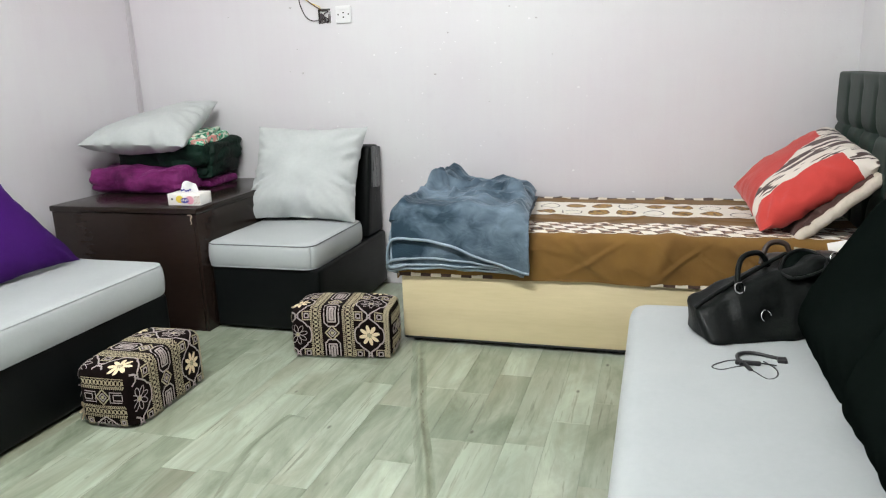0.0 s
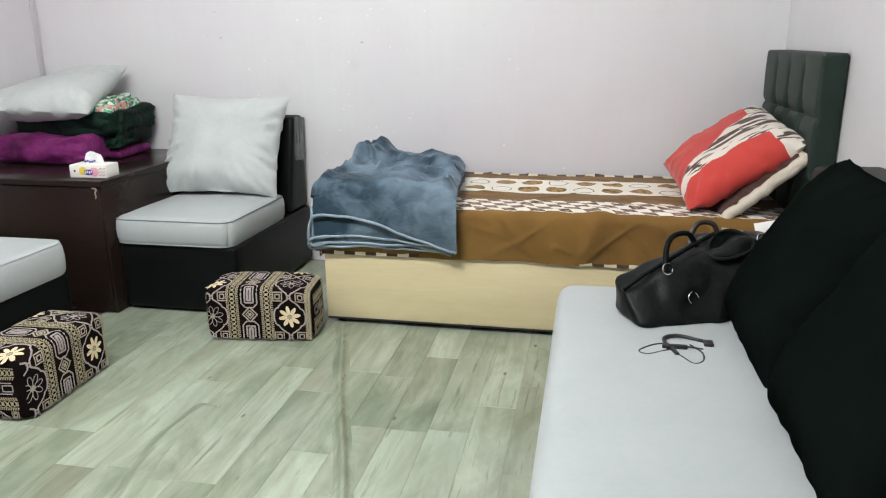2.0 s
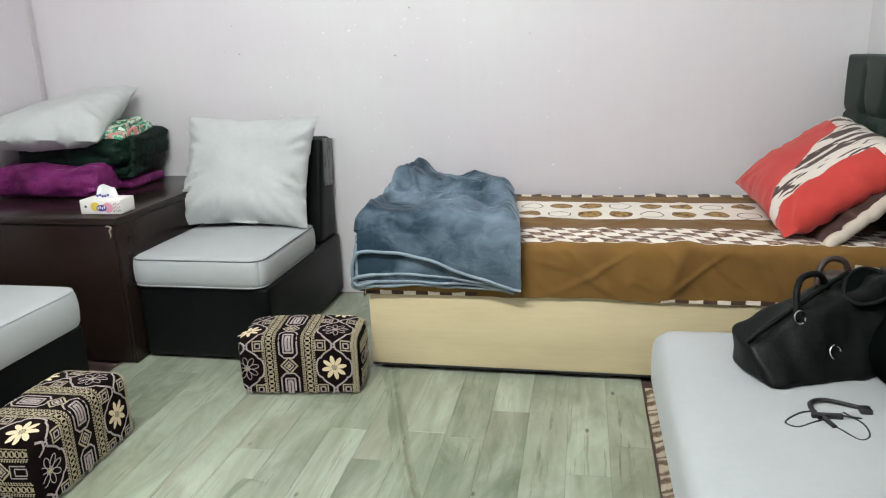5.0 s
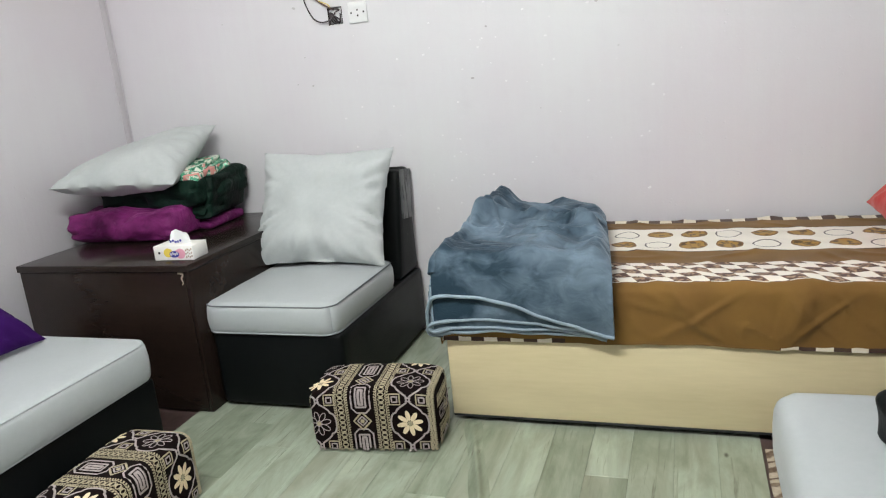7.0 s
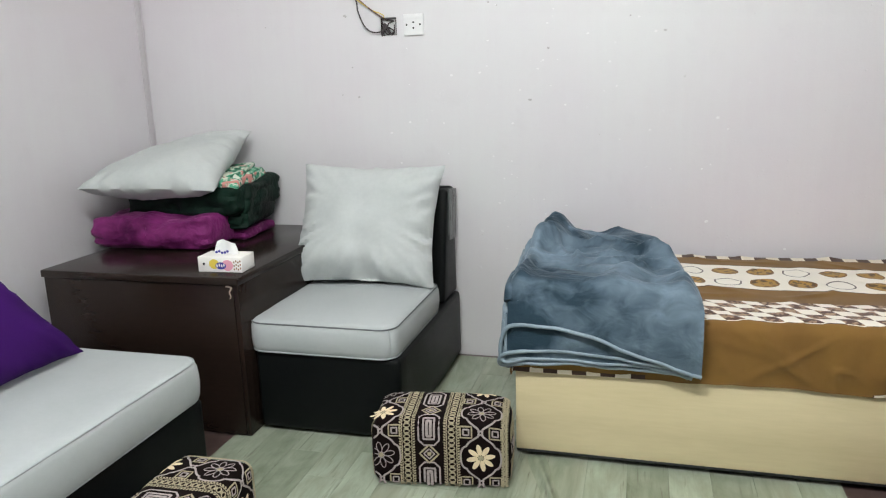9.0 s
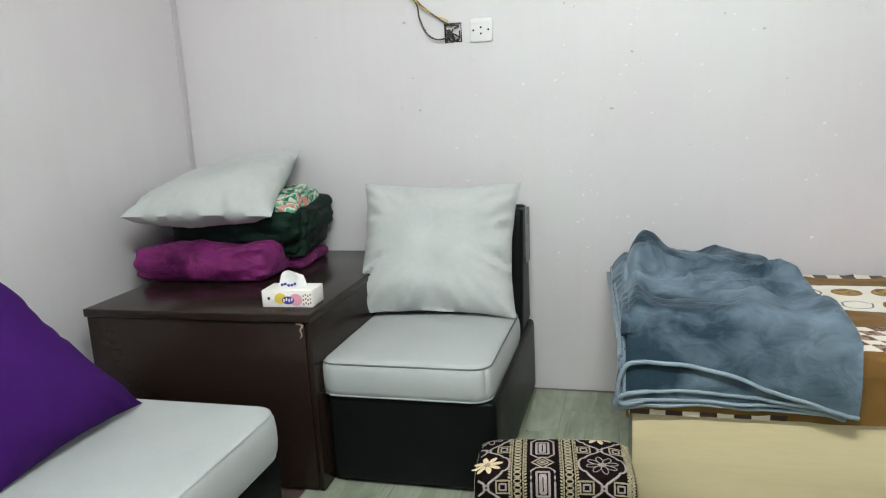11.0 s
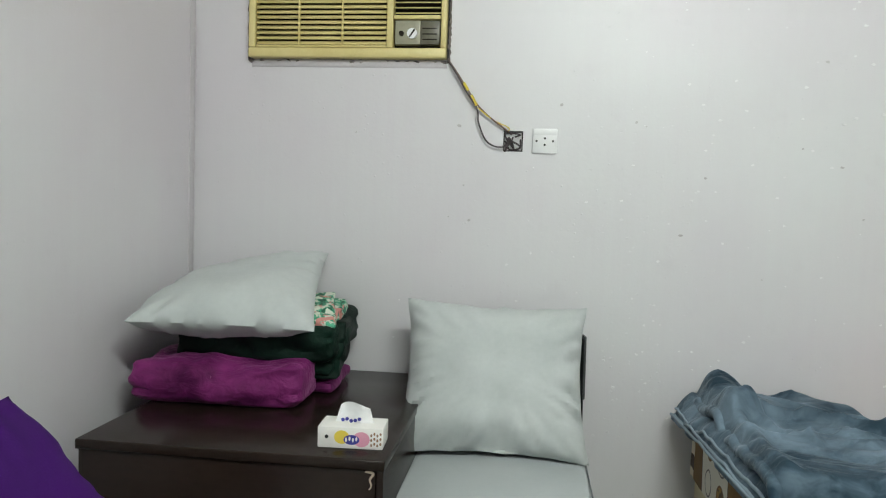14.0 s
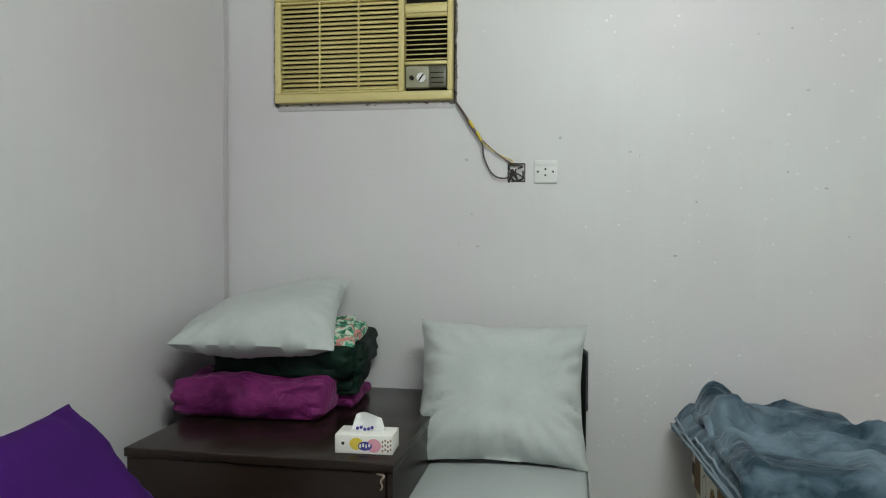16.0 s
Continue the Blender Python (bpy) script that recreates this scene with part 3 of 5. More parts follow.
# flat strip, darker than the wall, paints the shade of the corner groove
tagged(part("trim", boxed(XL - 0.001, XL + 0.004, YF - 0.050, YF - 0.012, -0.005, 2.24, 0.0015), M_STRIP), "narrow grey strip standing for the shaded groove beside the wall corner", "trim", kind="structure")

# paint flakes and scars on the back wall
rng = random.Random(4)


def flakes(name, count, mat, label, xr, zr, size):
    bm = bmesh.new()
    for k in range(count):
        x, z = rng.gauss((xr[0] + xr[1]) / 2, (xr[1] - xr[0]) / 3.2), rng.uniform(*zr)
        if not (-2.3 < x < 1.3) or (AC_HOLE[0] - 0.05 < x < AC_HOLE[1] + 0.05 and z > AC_HOLE[2] - 0.05) or (-1.25 < x < -0.98 and 1.4 < z < 1.57):
            continue
        s = size * rng.uniform(0.4, 1.3)
        pts = [(x + s * rng.uniform(0.5, 1) * math.cos(a) * 1.3, YF - 0.0015 - rng.uniform(0, 0.002), z + s * rng.uniform(0.4, 1) * math.sin(a)) for a in (2 * math.pi * q / 6 for q in range(6))]
        top = [bm.verts.new(p) for p in pts]
        low = [bm.verts.new((p[0], YF + 0.001, p[2])) for p in pts]
        bm.faces.new(top)
        for q in range(6):
            bm.faces.new((low[q], low[(q + 1) % 6], top[(q + 1) % 6], top[q]))
    return tagged(part(name, bm, mat, smooth=False), label, "paint", kind="stuff")


flakes("paint_flakes", 120, M_FLAKE, "small lifted flakes of pale wall paint", (-0.95, 0.30), (0.45, 2.15), 0.0056)
flakes("paint_flakes", 170, M_WALL, "small lifted flakes of pale wall paint", (-0.95, -0.45), (0.40, 2.0), 0.0046)
flakes("plaster_scars", 22, M_FLAKE_D, "small grey scars in the painted wall", (-1.6, 0.8), (1.0, 2.2), 0.006)


# ---- ceiling lamp ----
def tube_lamp(x, y, z):
    t = thing("ceiling_light", "white tube light fixed under the ceiling", "lamp", pose(x, y, z, 0, 0, 90))
    part("housing", boxed(-0.035, 0.035, -0.62, 0.62, 0.03, ZC - z, 0.008), M_BAKELITE, t)
    part("lit_tube", tube([(0, -0.58, 0), (0, 0.58, 0)], 0.016, sides=16), M_TUBE, t, "glowing white tube")
    for s in (-1, 1):
        part("lamp_holder", boxed(-0.018, 0.018, s * 0.6 - 0.018, s * 0.6 + 0.018, -0.02, 0.03, 0.004), M_BAKELITE, t)


for p in TUBES:
    tube_lamp(*p)


# ---- bed ----
BX0, BX1, BY0, BY1 = -0.465, 1.372, 3.40, 4.24


def bed():
    t = thing("bed", "single bed with pale laminate base and tall dark tufted headboard", "bed", pose(0, 0, 0))
    base = part("base", boxed(BX0, BX1, BY0, BY0 + 0.018, 0.026, 0.318, 0.003), M_PLY, t, "pale wood laminate side board")
    part("edge_strip", boxed(BX0 + 0.002, BX1, BY0 + 0.001, BY0 + 0.016, 0.018, 0.0255, 0.001), M_CORD, t, "black strip under the side board")
    part("foot_board", boxed(BX0, BX0 + 0.018, BY0 + 0.02, BY1, 0.035, 0.318, 0.003), M_PLY, t)
    part("side_board", boxed(BX0 + 0.02, BX1, BY1 - 0.018, BY1, 0.035, 0.318, 0.003), M_PLY, t)
    for x in (BX0 + 0.05, 0.45, BX1 - 0.06):
        for y in (BY0 + 0.05, BY1 - 0.06):
            part("leg", tube([(x, y, -0.006), (x, y, 0.06)], 0.022, sides=12), M_CORD, t, "short black plastic foot")
    part("slat_board", boxed(BX0 + 0.02, BX1, BY0 + 0.02, BY1 - 0.02, 0.27, 0.31), M_PLY, t)
    # headboard
    y0, y1, z1 = 3.385, 4.235, 1.112
    cols, rows = 4, 5
    def tuft(v):
        fy, fz = (v.y + (y1 - y0) / 2) / (y1 - y0) * cols, v.z / z1 * rows
        if v.x < -0.02:
            gy, gz = abs(fy - round(fy)), abs(fz - round(fz))
            d = 0.0
            if 0.35 < fy < cols - 0.35:
                d += 0.024 * math.exp(-(gy / (0.04 + 0.09 * max(0, 1 - gz / 0.4))) ** 2) * (0.45 + 0.55 * math.exp(-(gz / 0.30) ** 2)) * max(0, min(1, (rows - 0.12 - fz) / 0.3))
            if 0.35 < fz < rows - 0.35:
                d += 0.010 * math.exp(-(gz / 0.05) ** 2)
                if 0.35 < fy < cols - 0.35:
                    d += 0.022 * math.exp(-(gy / 0.13) ** 2 - (gz / 0.13) ** 2)
            puff = 0.007 * (math.sin(math.pi * (fy % 1)) * math.sin(math.pi * (fz % 1))) ** 0.5 if 0 < fy < cols and 0 < fz < rows else 0
            v.x += d - puff
        return v
    part("headboard", softbox(0.085, y1 - y0, z1, 0.011, 0.0125, tuft), M_HEAD, t, "dark green-black tufted leatherette headboard").matrix_basis = pose(BX1 + 0.046, (y0 + y1) / 2, -0.004)
    return t


bed()


def mattress():
    bm = softbox(BX1 - BX0 - 0.02, BY1 - BY0 - 0.02, 0.19, 0.04, 0.06)
    ob = part("mattress", bm, M_SEAT)
    ob.matrix_basis = pose((BX0 + BX1) / 2, (BY0 + BY1) / 2 + 0.004, 0.318)
    return tagged(ob, "plain mattress under a brown printed sheet", "mattress")


mattress()


def bed_sheet():
    """Cloth over the mattress, hanging over the long front side and the foot; its print runs on cloth coordinates."""
    rows, uvs = [], []
    nx, nv = 260, 110
    for i in range(nx + 1):
        u = (BX1 - BX0 - 0.01) * i / nx
        x = BX0 + u
        row, uvr = [], []
        hem = -0.188 + 0.004 * n3(u * 3, 0.4) - 0.005 * min(1, abs(u - 0.7) / 0.5)
        for j in range(nv + 1):
            v = hem + (BY1 - BY0 + 0.02 - hem) * j / nv
            s = v - 0.105
            crown = 0.516 + 0.004 * n3(x * 3, v * 4, 2.2)
            r = 0.035
            edge = BY0 - 0.012
            if v > r:
                y, z = edge + v, crown
            elif v > r - r * math.pi / 2:
                a = (r - v) / r
                y, z = edge + r - r * math.sin(a), crown - r + r * math.cos(a)
            else:
                y, z = edge, crown - r - (r - r * math.pi / 2 - v)
            down = max(0.0, min(1.0, (0.03 - v) / 0.07)) * min(1.0, 0.15 + (v - hem) / 0.07)
            fold = n3(x * 5.5 + v * 2.0, 3.3 + v * 3, 0.7) * 0.012 + n3(x * 13, v * 6, 4.1) * 0.006 + 0.008 * max(0, 1 - abs(n3(x * 3.5 - v * 5, v * 3.0, 6.6)) * 13) + 0.006 * max(0, 1 - abs(n3(x * 8 + v * 9, v * 5.0, 9.6)) * 10)
            y -= down * max(-0.004, fold + 0.002 + 0.014 * math.exp(-((x - 0.66 - v * 0.35) / 0.035) ** 2) + 0.010 * math.exp(-((x - 0.28 + v * 0.8) / 0.03) ** 2))
            z += (0.006 * max(0, n3(x * 7, v * 9, 8.0)) + 0.005 * max(0, 1 - abs(n3(x * 4 + v * 3, v * 6, 12.0)) * 7)) * (1 - down)
            z += 0.012 * math.exp(-((x - 0.66) / 0.05) ** 2) * math.exp(-((v - 0.05) / 0.07) ** 2)
            fx = 0.0
            if i == 0:
                fx = -0.008
            row.append((x + fx, y, z))
            uvr.append((u, v - 0.02))
        rows.append(row)
        uvs.append(uvr)
    # the foot end hangs down
    drop_rows, drop_uv = [], []
    for k in range(9, 0, -1):
        d = 0.024 * k
        row, uvr = [], []
        for j in range(nv + 1):
            x, y, z = rows[0][j]
            uu, vv = uvs[0][j]
            zz = max(0.30, z - d) if z > 0.3 else z
            row.append((x - 0.006 - 0.004 * n3(y * 9, d * 8, 1.0), y, min(z, zz)))
            uvr.append((uu - d, vv))
        drop_rows.append(row)
        drop_uv.append(uvr)
    rows, uvs = drop_rows + rows, drop_uv + uvs
    bm = bmesh.new()
    layer = bm.loops.layers.uv.new("cloth")
    g = [[bm.verts.new(p) for p in row] for row in rows]
    for i in range(len(g) - 1):
        for j in range(nv):
            ids = ((i, j), (i + 1, j), (i + 1, j + 1), (i, j + 1))
            f = bm.faces.new([g[a][b] for a, b in ids])
            for loop, (a, b) in zip(f.loops, ids):
                loop[layer].uv = uvs[a][b]
    thicken(bm, g, 0.003, (layer, uvs))
    return tagged(part("bed_sheet", bm, M_SHEET), "brown sheet printed with coin and check bands, draped over the mattress", "bed sheet")


bed_sheet()


def bed_pillow(name, label, mat, w, h, t, m, seed, rim=None):
    e = thing(name, label, "pillow", m)
    part("cover", pillow(w, h, t, seed, 0.04, 0.012), mat, e)
    if rim:
        part("hem", tube([p + Vector((0.006 * n3(i * 0.3, 1.0), 0.006 * n3(i * 0.3, 2.0), 0.008 * n3(i * 0.2, 5.0))) for i, p in enumerate(pillow_rim(w - 0.03, h - 0.03, 0.04))], 0.022, True, 10), rim, e, "cream rolled edge")
    return e


bed_pillow("bed_pillow", "red pillow with a cream zebra band leaning on another pillow", M_RED, 0.66, 0.48, 0.18,
           frame_of((1.165, 3.765, 0.700), (1.205, 3.12, 0.632), (1.535, 3.84, 0.955)), 3.0)
bed_pillow("bed_pillow", "brown pillow with cream zebra edge propped against the headboard", M_BROWNZ, 0.66, 0.42, 0.10,
           frame_of((1.225, 3.735, 0.615), (1.235, 3.1, 0.605), (1.385, 3.735, 0.760)), 7.0, M_CREAMZ)


# ---- folded plush blanket on the bed ----
def plush_blanket():
    t = thing("blanket", "folded blue-grey plush blanket with satin binding, heaped on the bed", "blanket")

    def layer(name, x0, x1, yf, lift, drop, thick, seed, back=4.16, rise=0.0, label="", tilt=0.0, rough=1.0, foot=0.0, heap=()):
        """One folded layer: it lies over the bed and hangs down in front by drop at each end (left, right)."""
        nx, ny = (120, 160) if heap else (84, 110)
        rows, front = [], []
        for i in range(nx + 1):
            a = i / nx
            x = x0 + (x1 - x0) * a
            hang = drop[0] + (drop[1] - drop[0]) * max(0, min(1, (a - 0.25) / 0.7)) ** 1.3 + 0.006 * n3(a * 4, seed)
            total = hang + (back - yf) + 0.05
            row = []
            for j in range(ny + 1):
                s = -hang + total * j / ny
                r = 0.055
                top = lift + rise * max(0, min(1, (s - 0.05) / 0.6)) ** 1.2
                top += rough * (0.030 * n3(x * 3.2, s * 3.6, seed) + 0.014 * n3(x * 8, s * 7 + x * 4, seed + 2) + 0.003 * n3(x * 19, s * 15, seed + 6))
                wx, ws = x + 0.09 * n3(x * 3, s * 3, seed + 40), s + 0.09 * n3(x * 3, s * 3, seed + 50)
                p, o = ws * 0.85 + wx * 0.55, wx * 0.85 - ws * 0.55
                strong = 0.45 + 0.8 * max(0, min(1, (s - 0.12) / 0.35))
                for amp, fp, fo, ph in ((0.042, 5.0, 1.7, 11), (0.020, 9.5, 3.5, 17), (0.005, 19.0, 8.0, 29)):
                    top += rough * amp * strong * (max(0.0, 1 - abs(n3(p * fp, o * fo, seed + ph)) * 2.6) ** 1.6 - 0.30)
                top -= 0.024 * max(0, min(1, (a - 0.35) / 0.6)) * max(0, min(1, (s - 0.42) / 0.3))
                if heap:
                    for (xa, sa), (xb, sb), hgt, wid in heap:
                        dx, ds = xb - xa, sb - sa
                        k = ((x - xa) * dx + (s - sa) * ds) / (dx * dx + ds * ds)
                        kk = max(0, min(1, k))
                        off = math.hypot(x - xa - kk * dx, s - sa - kk * ds) + 0.014 * n3(x * 9, s * 9, 3)
                        top += hgt * math.exp(-(abs(off) / wid) ** (2 if hgt < 0.05 else 3.2))
                q = r - r * math.pi / 2
                if s > r:
                    y, z = yf + s, top
                elif s > q:
                    b = (r - s) / r
                    y, z = yf + r - r * math.sin(b), top - r + r * math.cos(b)
                else:
                    y, z = yf - 0.012 * math.sin(math.pi * min(1, (q - s) / 0.2)) - 0.010 * n3(x * 7, s * 9, seed), top - r - (q - s)
                e = max(0.0, (abs(a - 0.5) - 0.40) / 0.10)
                z -= 0.045 * e ** 2 * (1 if s > q else 0.25)
                row.append((x + tilt * a * max(0, s) + foot * (1 - a) * max(0, s), y, max(z, 0.523 if s > 0.03 else z)))
            rows.append(row)
            front.append(row[0])
        ob = part(name, shell(rows, thick), M_BLUE, t, label)
        return rows, front, ob

    specs = [
        ("under_fold", -0.500, 0.085, 3.372, 0.552, (0.176, 0.182), -0.018, 1.0, 4.17, 0.0, -0.09),
        ("middle_fold", -0.494, 0.075, 3.362, 0.572, (0.178, 0.195), -0.016, 4.0, 4.15, 0.0, -0.09),
        ("inner_fold", -0.486, 0.065, 3.356, 0.592, (0.165, 0.205), -0.016, 8.0, 4.16, 0.0, -0.09),
    ]
    ends = []
    for nm, x0, x1, yf, lift, drop, th, seed, back, rise, tilt in specs:
        rows, front, ob = layer(nm, x0, x1, yf, lift, drop, th, seed, back, rise, tilt=tilt, rough=0.3, foot=-0.075)
        ends.append((front[0], front[10]))
        part("binding", tube(front, 0.0055, sides=8), M_BLUEPIPE, ob, "shiny satin binding")
        part("binding", tube(rows[0], 0.005, sides=8), M_BLUEPIPE, ob)
    r = random.Random(8)
    heap = [((-0.436, 0.56), (-0.400, 0.80), 0.062, 0.082), ((-0.462, 0.06), (-0.450, 0.58), 0.034, 0.036),
            ((-0.40, 0.55), (-0.20, 0.53), 0.020, 0.036), ((-0.20, 0.53), (0.02, 0.40), 0.022, 0.034), ((0.02, 0.40), (0.10, 0.24), 0.016, 0.036),
            ((-0.32, 0.62), (-0.10, 0.60), -0.022, 0.034), ((-0.10, 0.60), (0.09, 0.48), -0.024, 0.034), ((-0.28, 0.76), (0.08, 0.72), 0.018, 0.060),
            ((-0.02, 0.12), (0.02, 0.26), -0.018, 0.060), ((-0.18, 0.04), (-0.10, 0.20), 0.018, 0.036), ((0.05, 0.02), (0.09, 0.18), 0.018, 0.040), ((-0.40, 0.40), (-0.20, 0.38), -0.016, 0.024)]
    for k in range(26):
        x, q, ln, ang = r.uniform(-0.45, 0.08), r.uniform(0.22, 0.56), r.uniform(0.06, 0.16), r.gauss(-0.25, 0.45)
        heap.append(((x, q), (x + ln * math.cos(ang), q + ln * math.sin(ang)), r.choice((0.016, 0.012, -0.012)), r.uniform(0.012, 0.020)))
    rows, front, ob = layer("top_fold", -0.478, 0.110, 3.343, 0.622, (0.120, 0.240), -0.020, 2.5, 4.15, 0.0, "wrinkled plush top layer", tilt=-0.12, rough=0.55, foot=-0.015, heap=heap)
    part("rolled_side", tube([Vector(q) + Vector((0.004, 0, -0.016)) for q in rows[0][22:]], 0.021, sides=12), M_BLUE, ob)
    part("binding", tube(front, 0.0062, sides=8), M_BLUEPIPE, ob, "shiny satin binding")
    ends.append((front[0], front[10]))
    for (a, a2), (b, b2) in ((ends[0], ends[2]), (ends[1], ends[3])):
        a, b, a2, b2 = Vector(a), Vector(b), Vector(a2), Vector(b2)
        mid = (a + b) / 2 + Vector((-0.016, -0.006, 0))
        line = spline([a2, a + Vector((0, -0.004, 0)), mid, b + Vector((0, -0.004, 0)), b2], 8)
        part("fold_loop", tube(line, 0.0068, sides=8), M_BLUEPIPE, t)
        part("fold_side", tube([p + Vector((0.012, 0.03, 0)) for p in line[6:27]], 0.020, sides=10), M_BLUE, t)
    return t


plush_blanket()


# ---- upholstered seats ----
def seat_cushion(parent, sx, sy, sz, m, crown=0.012, seed=0.0, cord=True, r=0.022, plan=0.06):
    def shape(v):
        top = v.z / sz
        qx, qy = abs(v.x) - (sx / 2 - plan), abs(v.y) - (sy / 2 - plan)
        if qx > 0 and qy > 0:
            k = max(qx, qy) / math.hypot(qx, qy)
            v.x, v.y = math.copysign(sx / 2 - plan + qx * k, v.x), math.copysign(sy / 2 - plan + qy * k, v.y)
        v.z += crown * top * (1 - (2 * v.x / sx) ** 2) * (1 - (2 * v.y / sy) ** 2)
        v.z += 0.004 * n3(v.x * 4, v.y * 4, seed) * top
        bulge = 0.006 * math.sin(math.pi * min(1, max(0, top)))
        v.x += bulge * (1 if v.x > 0 else -1) * (abs(v.x) > sx * 0.45)
        v.y += bulge * (1 if v.y > 0 else -1) * (abs(v.y) > sy * 0.45)
        return v
    c = part("seat_cushion", softbox(sx, sy, sz, r, 0.03, shape), M_SEAT, parent, "pale grey boxed seat cushion")
    c.matrix_basis = m
    for z, mat in ((sz - 0.008, M_DARKPIPE if sy < 1 else M_PIPE), (0.010, M_PIPE)) if cord else ():
        pts = []
        rc, hx, hy = plan, sx / 2 - 0.003, sy / 2 - 0.003
        for cx, cy, a0 in ((hx - rc, hy - rc, 0), (-hx + rc, hy - rc, 90), (-hx + rc, -hy + rc, 180), (hx - rc, -hy + rc, 270)):
            for k in range(6):
                a = radians(a0 + 18 * k)
                pts.append(Vector((cx + rc * math.cos(a), cy + rc * math.sin(a), z)))
        part("piping", tube(pts, 0.0028, True, 6), mat, c)
    return c


def side_chair():
    """Armless corner seat: leatherette base and back, loose seat cushion."""
    t = thing("armless_chair", "armless black leatherette chair with a pale grey seat cushion", "chair", pose(-1.145, 3.40, 0))
    w = 0.525
    part("seat_base", softbox(w + 0.03, 0.885, 0.30, 0.02, 0.06), M_LEATHER, t, "black leatherette base").matrix_basis = pose(0, 0.4375, 0.012)

    def lean(v):
        f = v.z / 0.5
        if v.y < 0:
            v.y += 0.10 * f
        return v
    part("backrest", softbox(w, 0.235, 0.485, 0.02, 0.04, lean), M_LEATHER, t, "black leatherette back").matrix_basis = pose(0, 0.765, 0.31)
    # added thin patch: its lighter grey paints the sheen on the backrest side
    part("back_sheen", softbox(0.008, 0.125, 0.222, 0.004, 0.03), M_SHINE, t, "added grey patch with the sheen of the backrest side in its colour").matrix_basis = pose(w / 2 + 0.003, 0.800, 0.568, -6, 0, 0)
    for x in (-1, 1):
        for y in (0.06, 0.81):
            part("leg", boxed(x * 0.21 - 0.02, x * 0.21 + 0.02, y - 0.02, y + 0.02, -0.001, 0.02, 0.003), M_CORD, t)
    seat_cushion(t, w + 0.040, 0.62, 0.124, pose(-0.016, 0.288, 0.306), 0.012, 3, True, 0.030)
    return t


side_chair()


def loose_cushion(name, label, mat, w, h, t, m, seed, pinch=0.05, wrinkle=0.010, fold=0.0, rim=None, category="cushion", group="", power=0.62, sag=0.0, droop=0.0):
    e = thing(name, label, category, m, group)
    bm = pillow(w, h, t, seed, pinch, wrinkle, fold=fold, power=power)
    for v in bm.verts:
        v.co.x += sag * v.co.y
        v.co.z -= droop * max(0, 0.5 - v.co.x / w) * max(0, 0.5 + v.co.y / h)
    part("cover", bm, mat, e)
    if rim:
        part("seam", tube(pillow_rim(w, h, pinch), 0.003, True, 6), rim, e)
    return e


loose_cushion("cushion", "pale grey cushion with drawn-in corners standing on the chair", M_GREYCUSH, 0.625, 0.535, 0.21,
              frame_of((-1.19, 3.985, 0.672), (-0.585, 4.02, 0.662), (-1.195, 4.115, 0.907)), 1.0, 0.085, 0.022, 0.034)


def long_seat(name, label, x_front, x_back, y0, y1, top, base_h, back, flip, back_y0, back_y1, cord=True, r=0.022):
    """A long low seat along a wall: leatherette base, one boxed cushion, and a back where it has one."""
    t = thing(name, label, "sofa", pose(0, 0, 0))
    lo, hi = min(x_front, x_back), max(x_front, x_back)
    inset = 0.012 if cord else 0.06
    fx = x_front + (inset if not flip else -inset)
    a, b = min(fx, x_back), max(fx, x_back)
    part("seat_base", softbox(b - a, y1 - y0 - 0.01, base_h, 0.018, 0.08), M_LEATHER, t, "black leatherette base").matrix_basis = pose((a + b) / 2, (y0 + y1) / 2, 0.01)
    for x in (a + 0.08, b - 0.08):
        for y in (y0 + 0.1, (y0 + y1) / 2, y1 - 0.1):
            part("leg", boxed(x - 0.025, x + 0.025, y - 0.025, y + 0.025, -0.007, 0.02, 0.003), M_CORD, t)
    back_at = x_back + (back if flip else -back) if back else x_back
    c0, c1 = min(x_front, back_at), max(x_front, back_at)
    seat_cushion(t, c1 - c0, y1 - y0, top - base_h - 0.008, pose((c0 + c1) / 2, (y0 + y1) / 2, base_h + 0.006), 0.008, 5, cord, r)
    if back:
        r = softbox(back, back_y1 - back_y0, 0.80 - base_h, 0.025, 0.07)
        part("backrest", r, M_LEATHER, t, "black leatherette back").matrix_basis = pose((x_back + back_at) / 2, (back_y0 + back_y1) / 2, base_h + 0.004)
    return t


long_seat("sofa", "long low black sofa with a pale grey seat beside the wall", 0.530, 1.445, 0.95, 3.010, 0.372, 0.17, 0.20, False, 0.96, 2.90, False, 0.045)
long_seat("sofa", "long low black seat with pale grey cushion near the desk", -1.405, -2.37, 0.55, 3.055, 0.425, 0.275, 0.22, True, 0.56, 2.45)
for y, s in ((2.535, 11.0), (1.985, 14.0)):
    loose_cushion("back_cushion", "large black-green cloth cushion leaning on the sofa back", M_BLACKCLOTH, 0.54, 0.55, 0.20,
                  frame_of((1.175, y, 0.60), (1.175, y - 0.27, 0.60), (1.31, y, 0.83)), s, 0.05, 0.008, group="black cushions on the sofa")
loose_cushion("scatter_cushion", "deep purple cloth cushion leaning on the long seat", M_PURPLE, 0.50, 0.49, 0.15,
              frame_of((-1.90, 2.625, 0.655), (-1.90, 2.375, 0.655), (-2.095, 2.625, 1.12)), 21.0, 0.07, 0.008, sag=0.52)


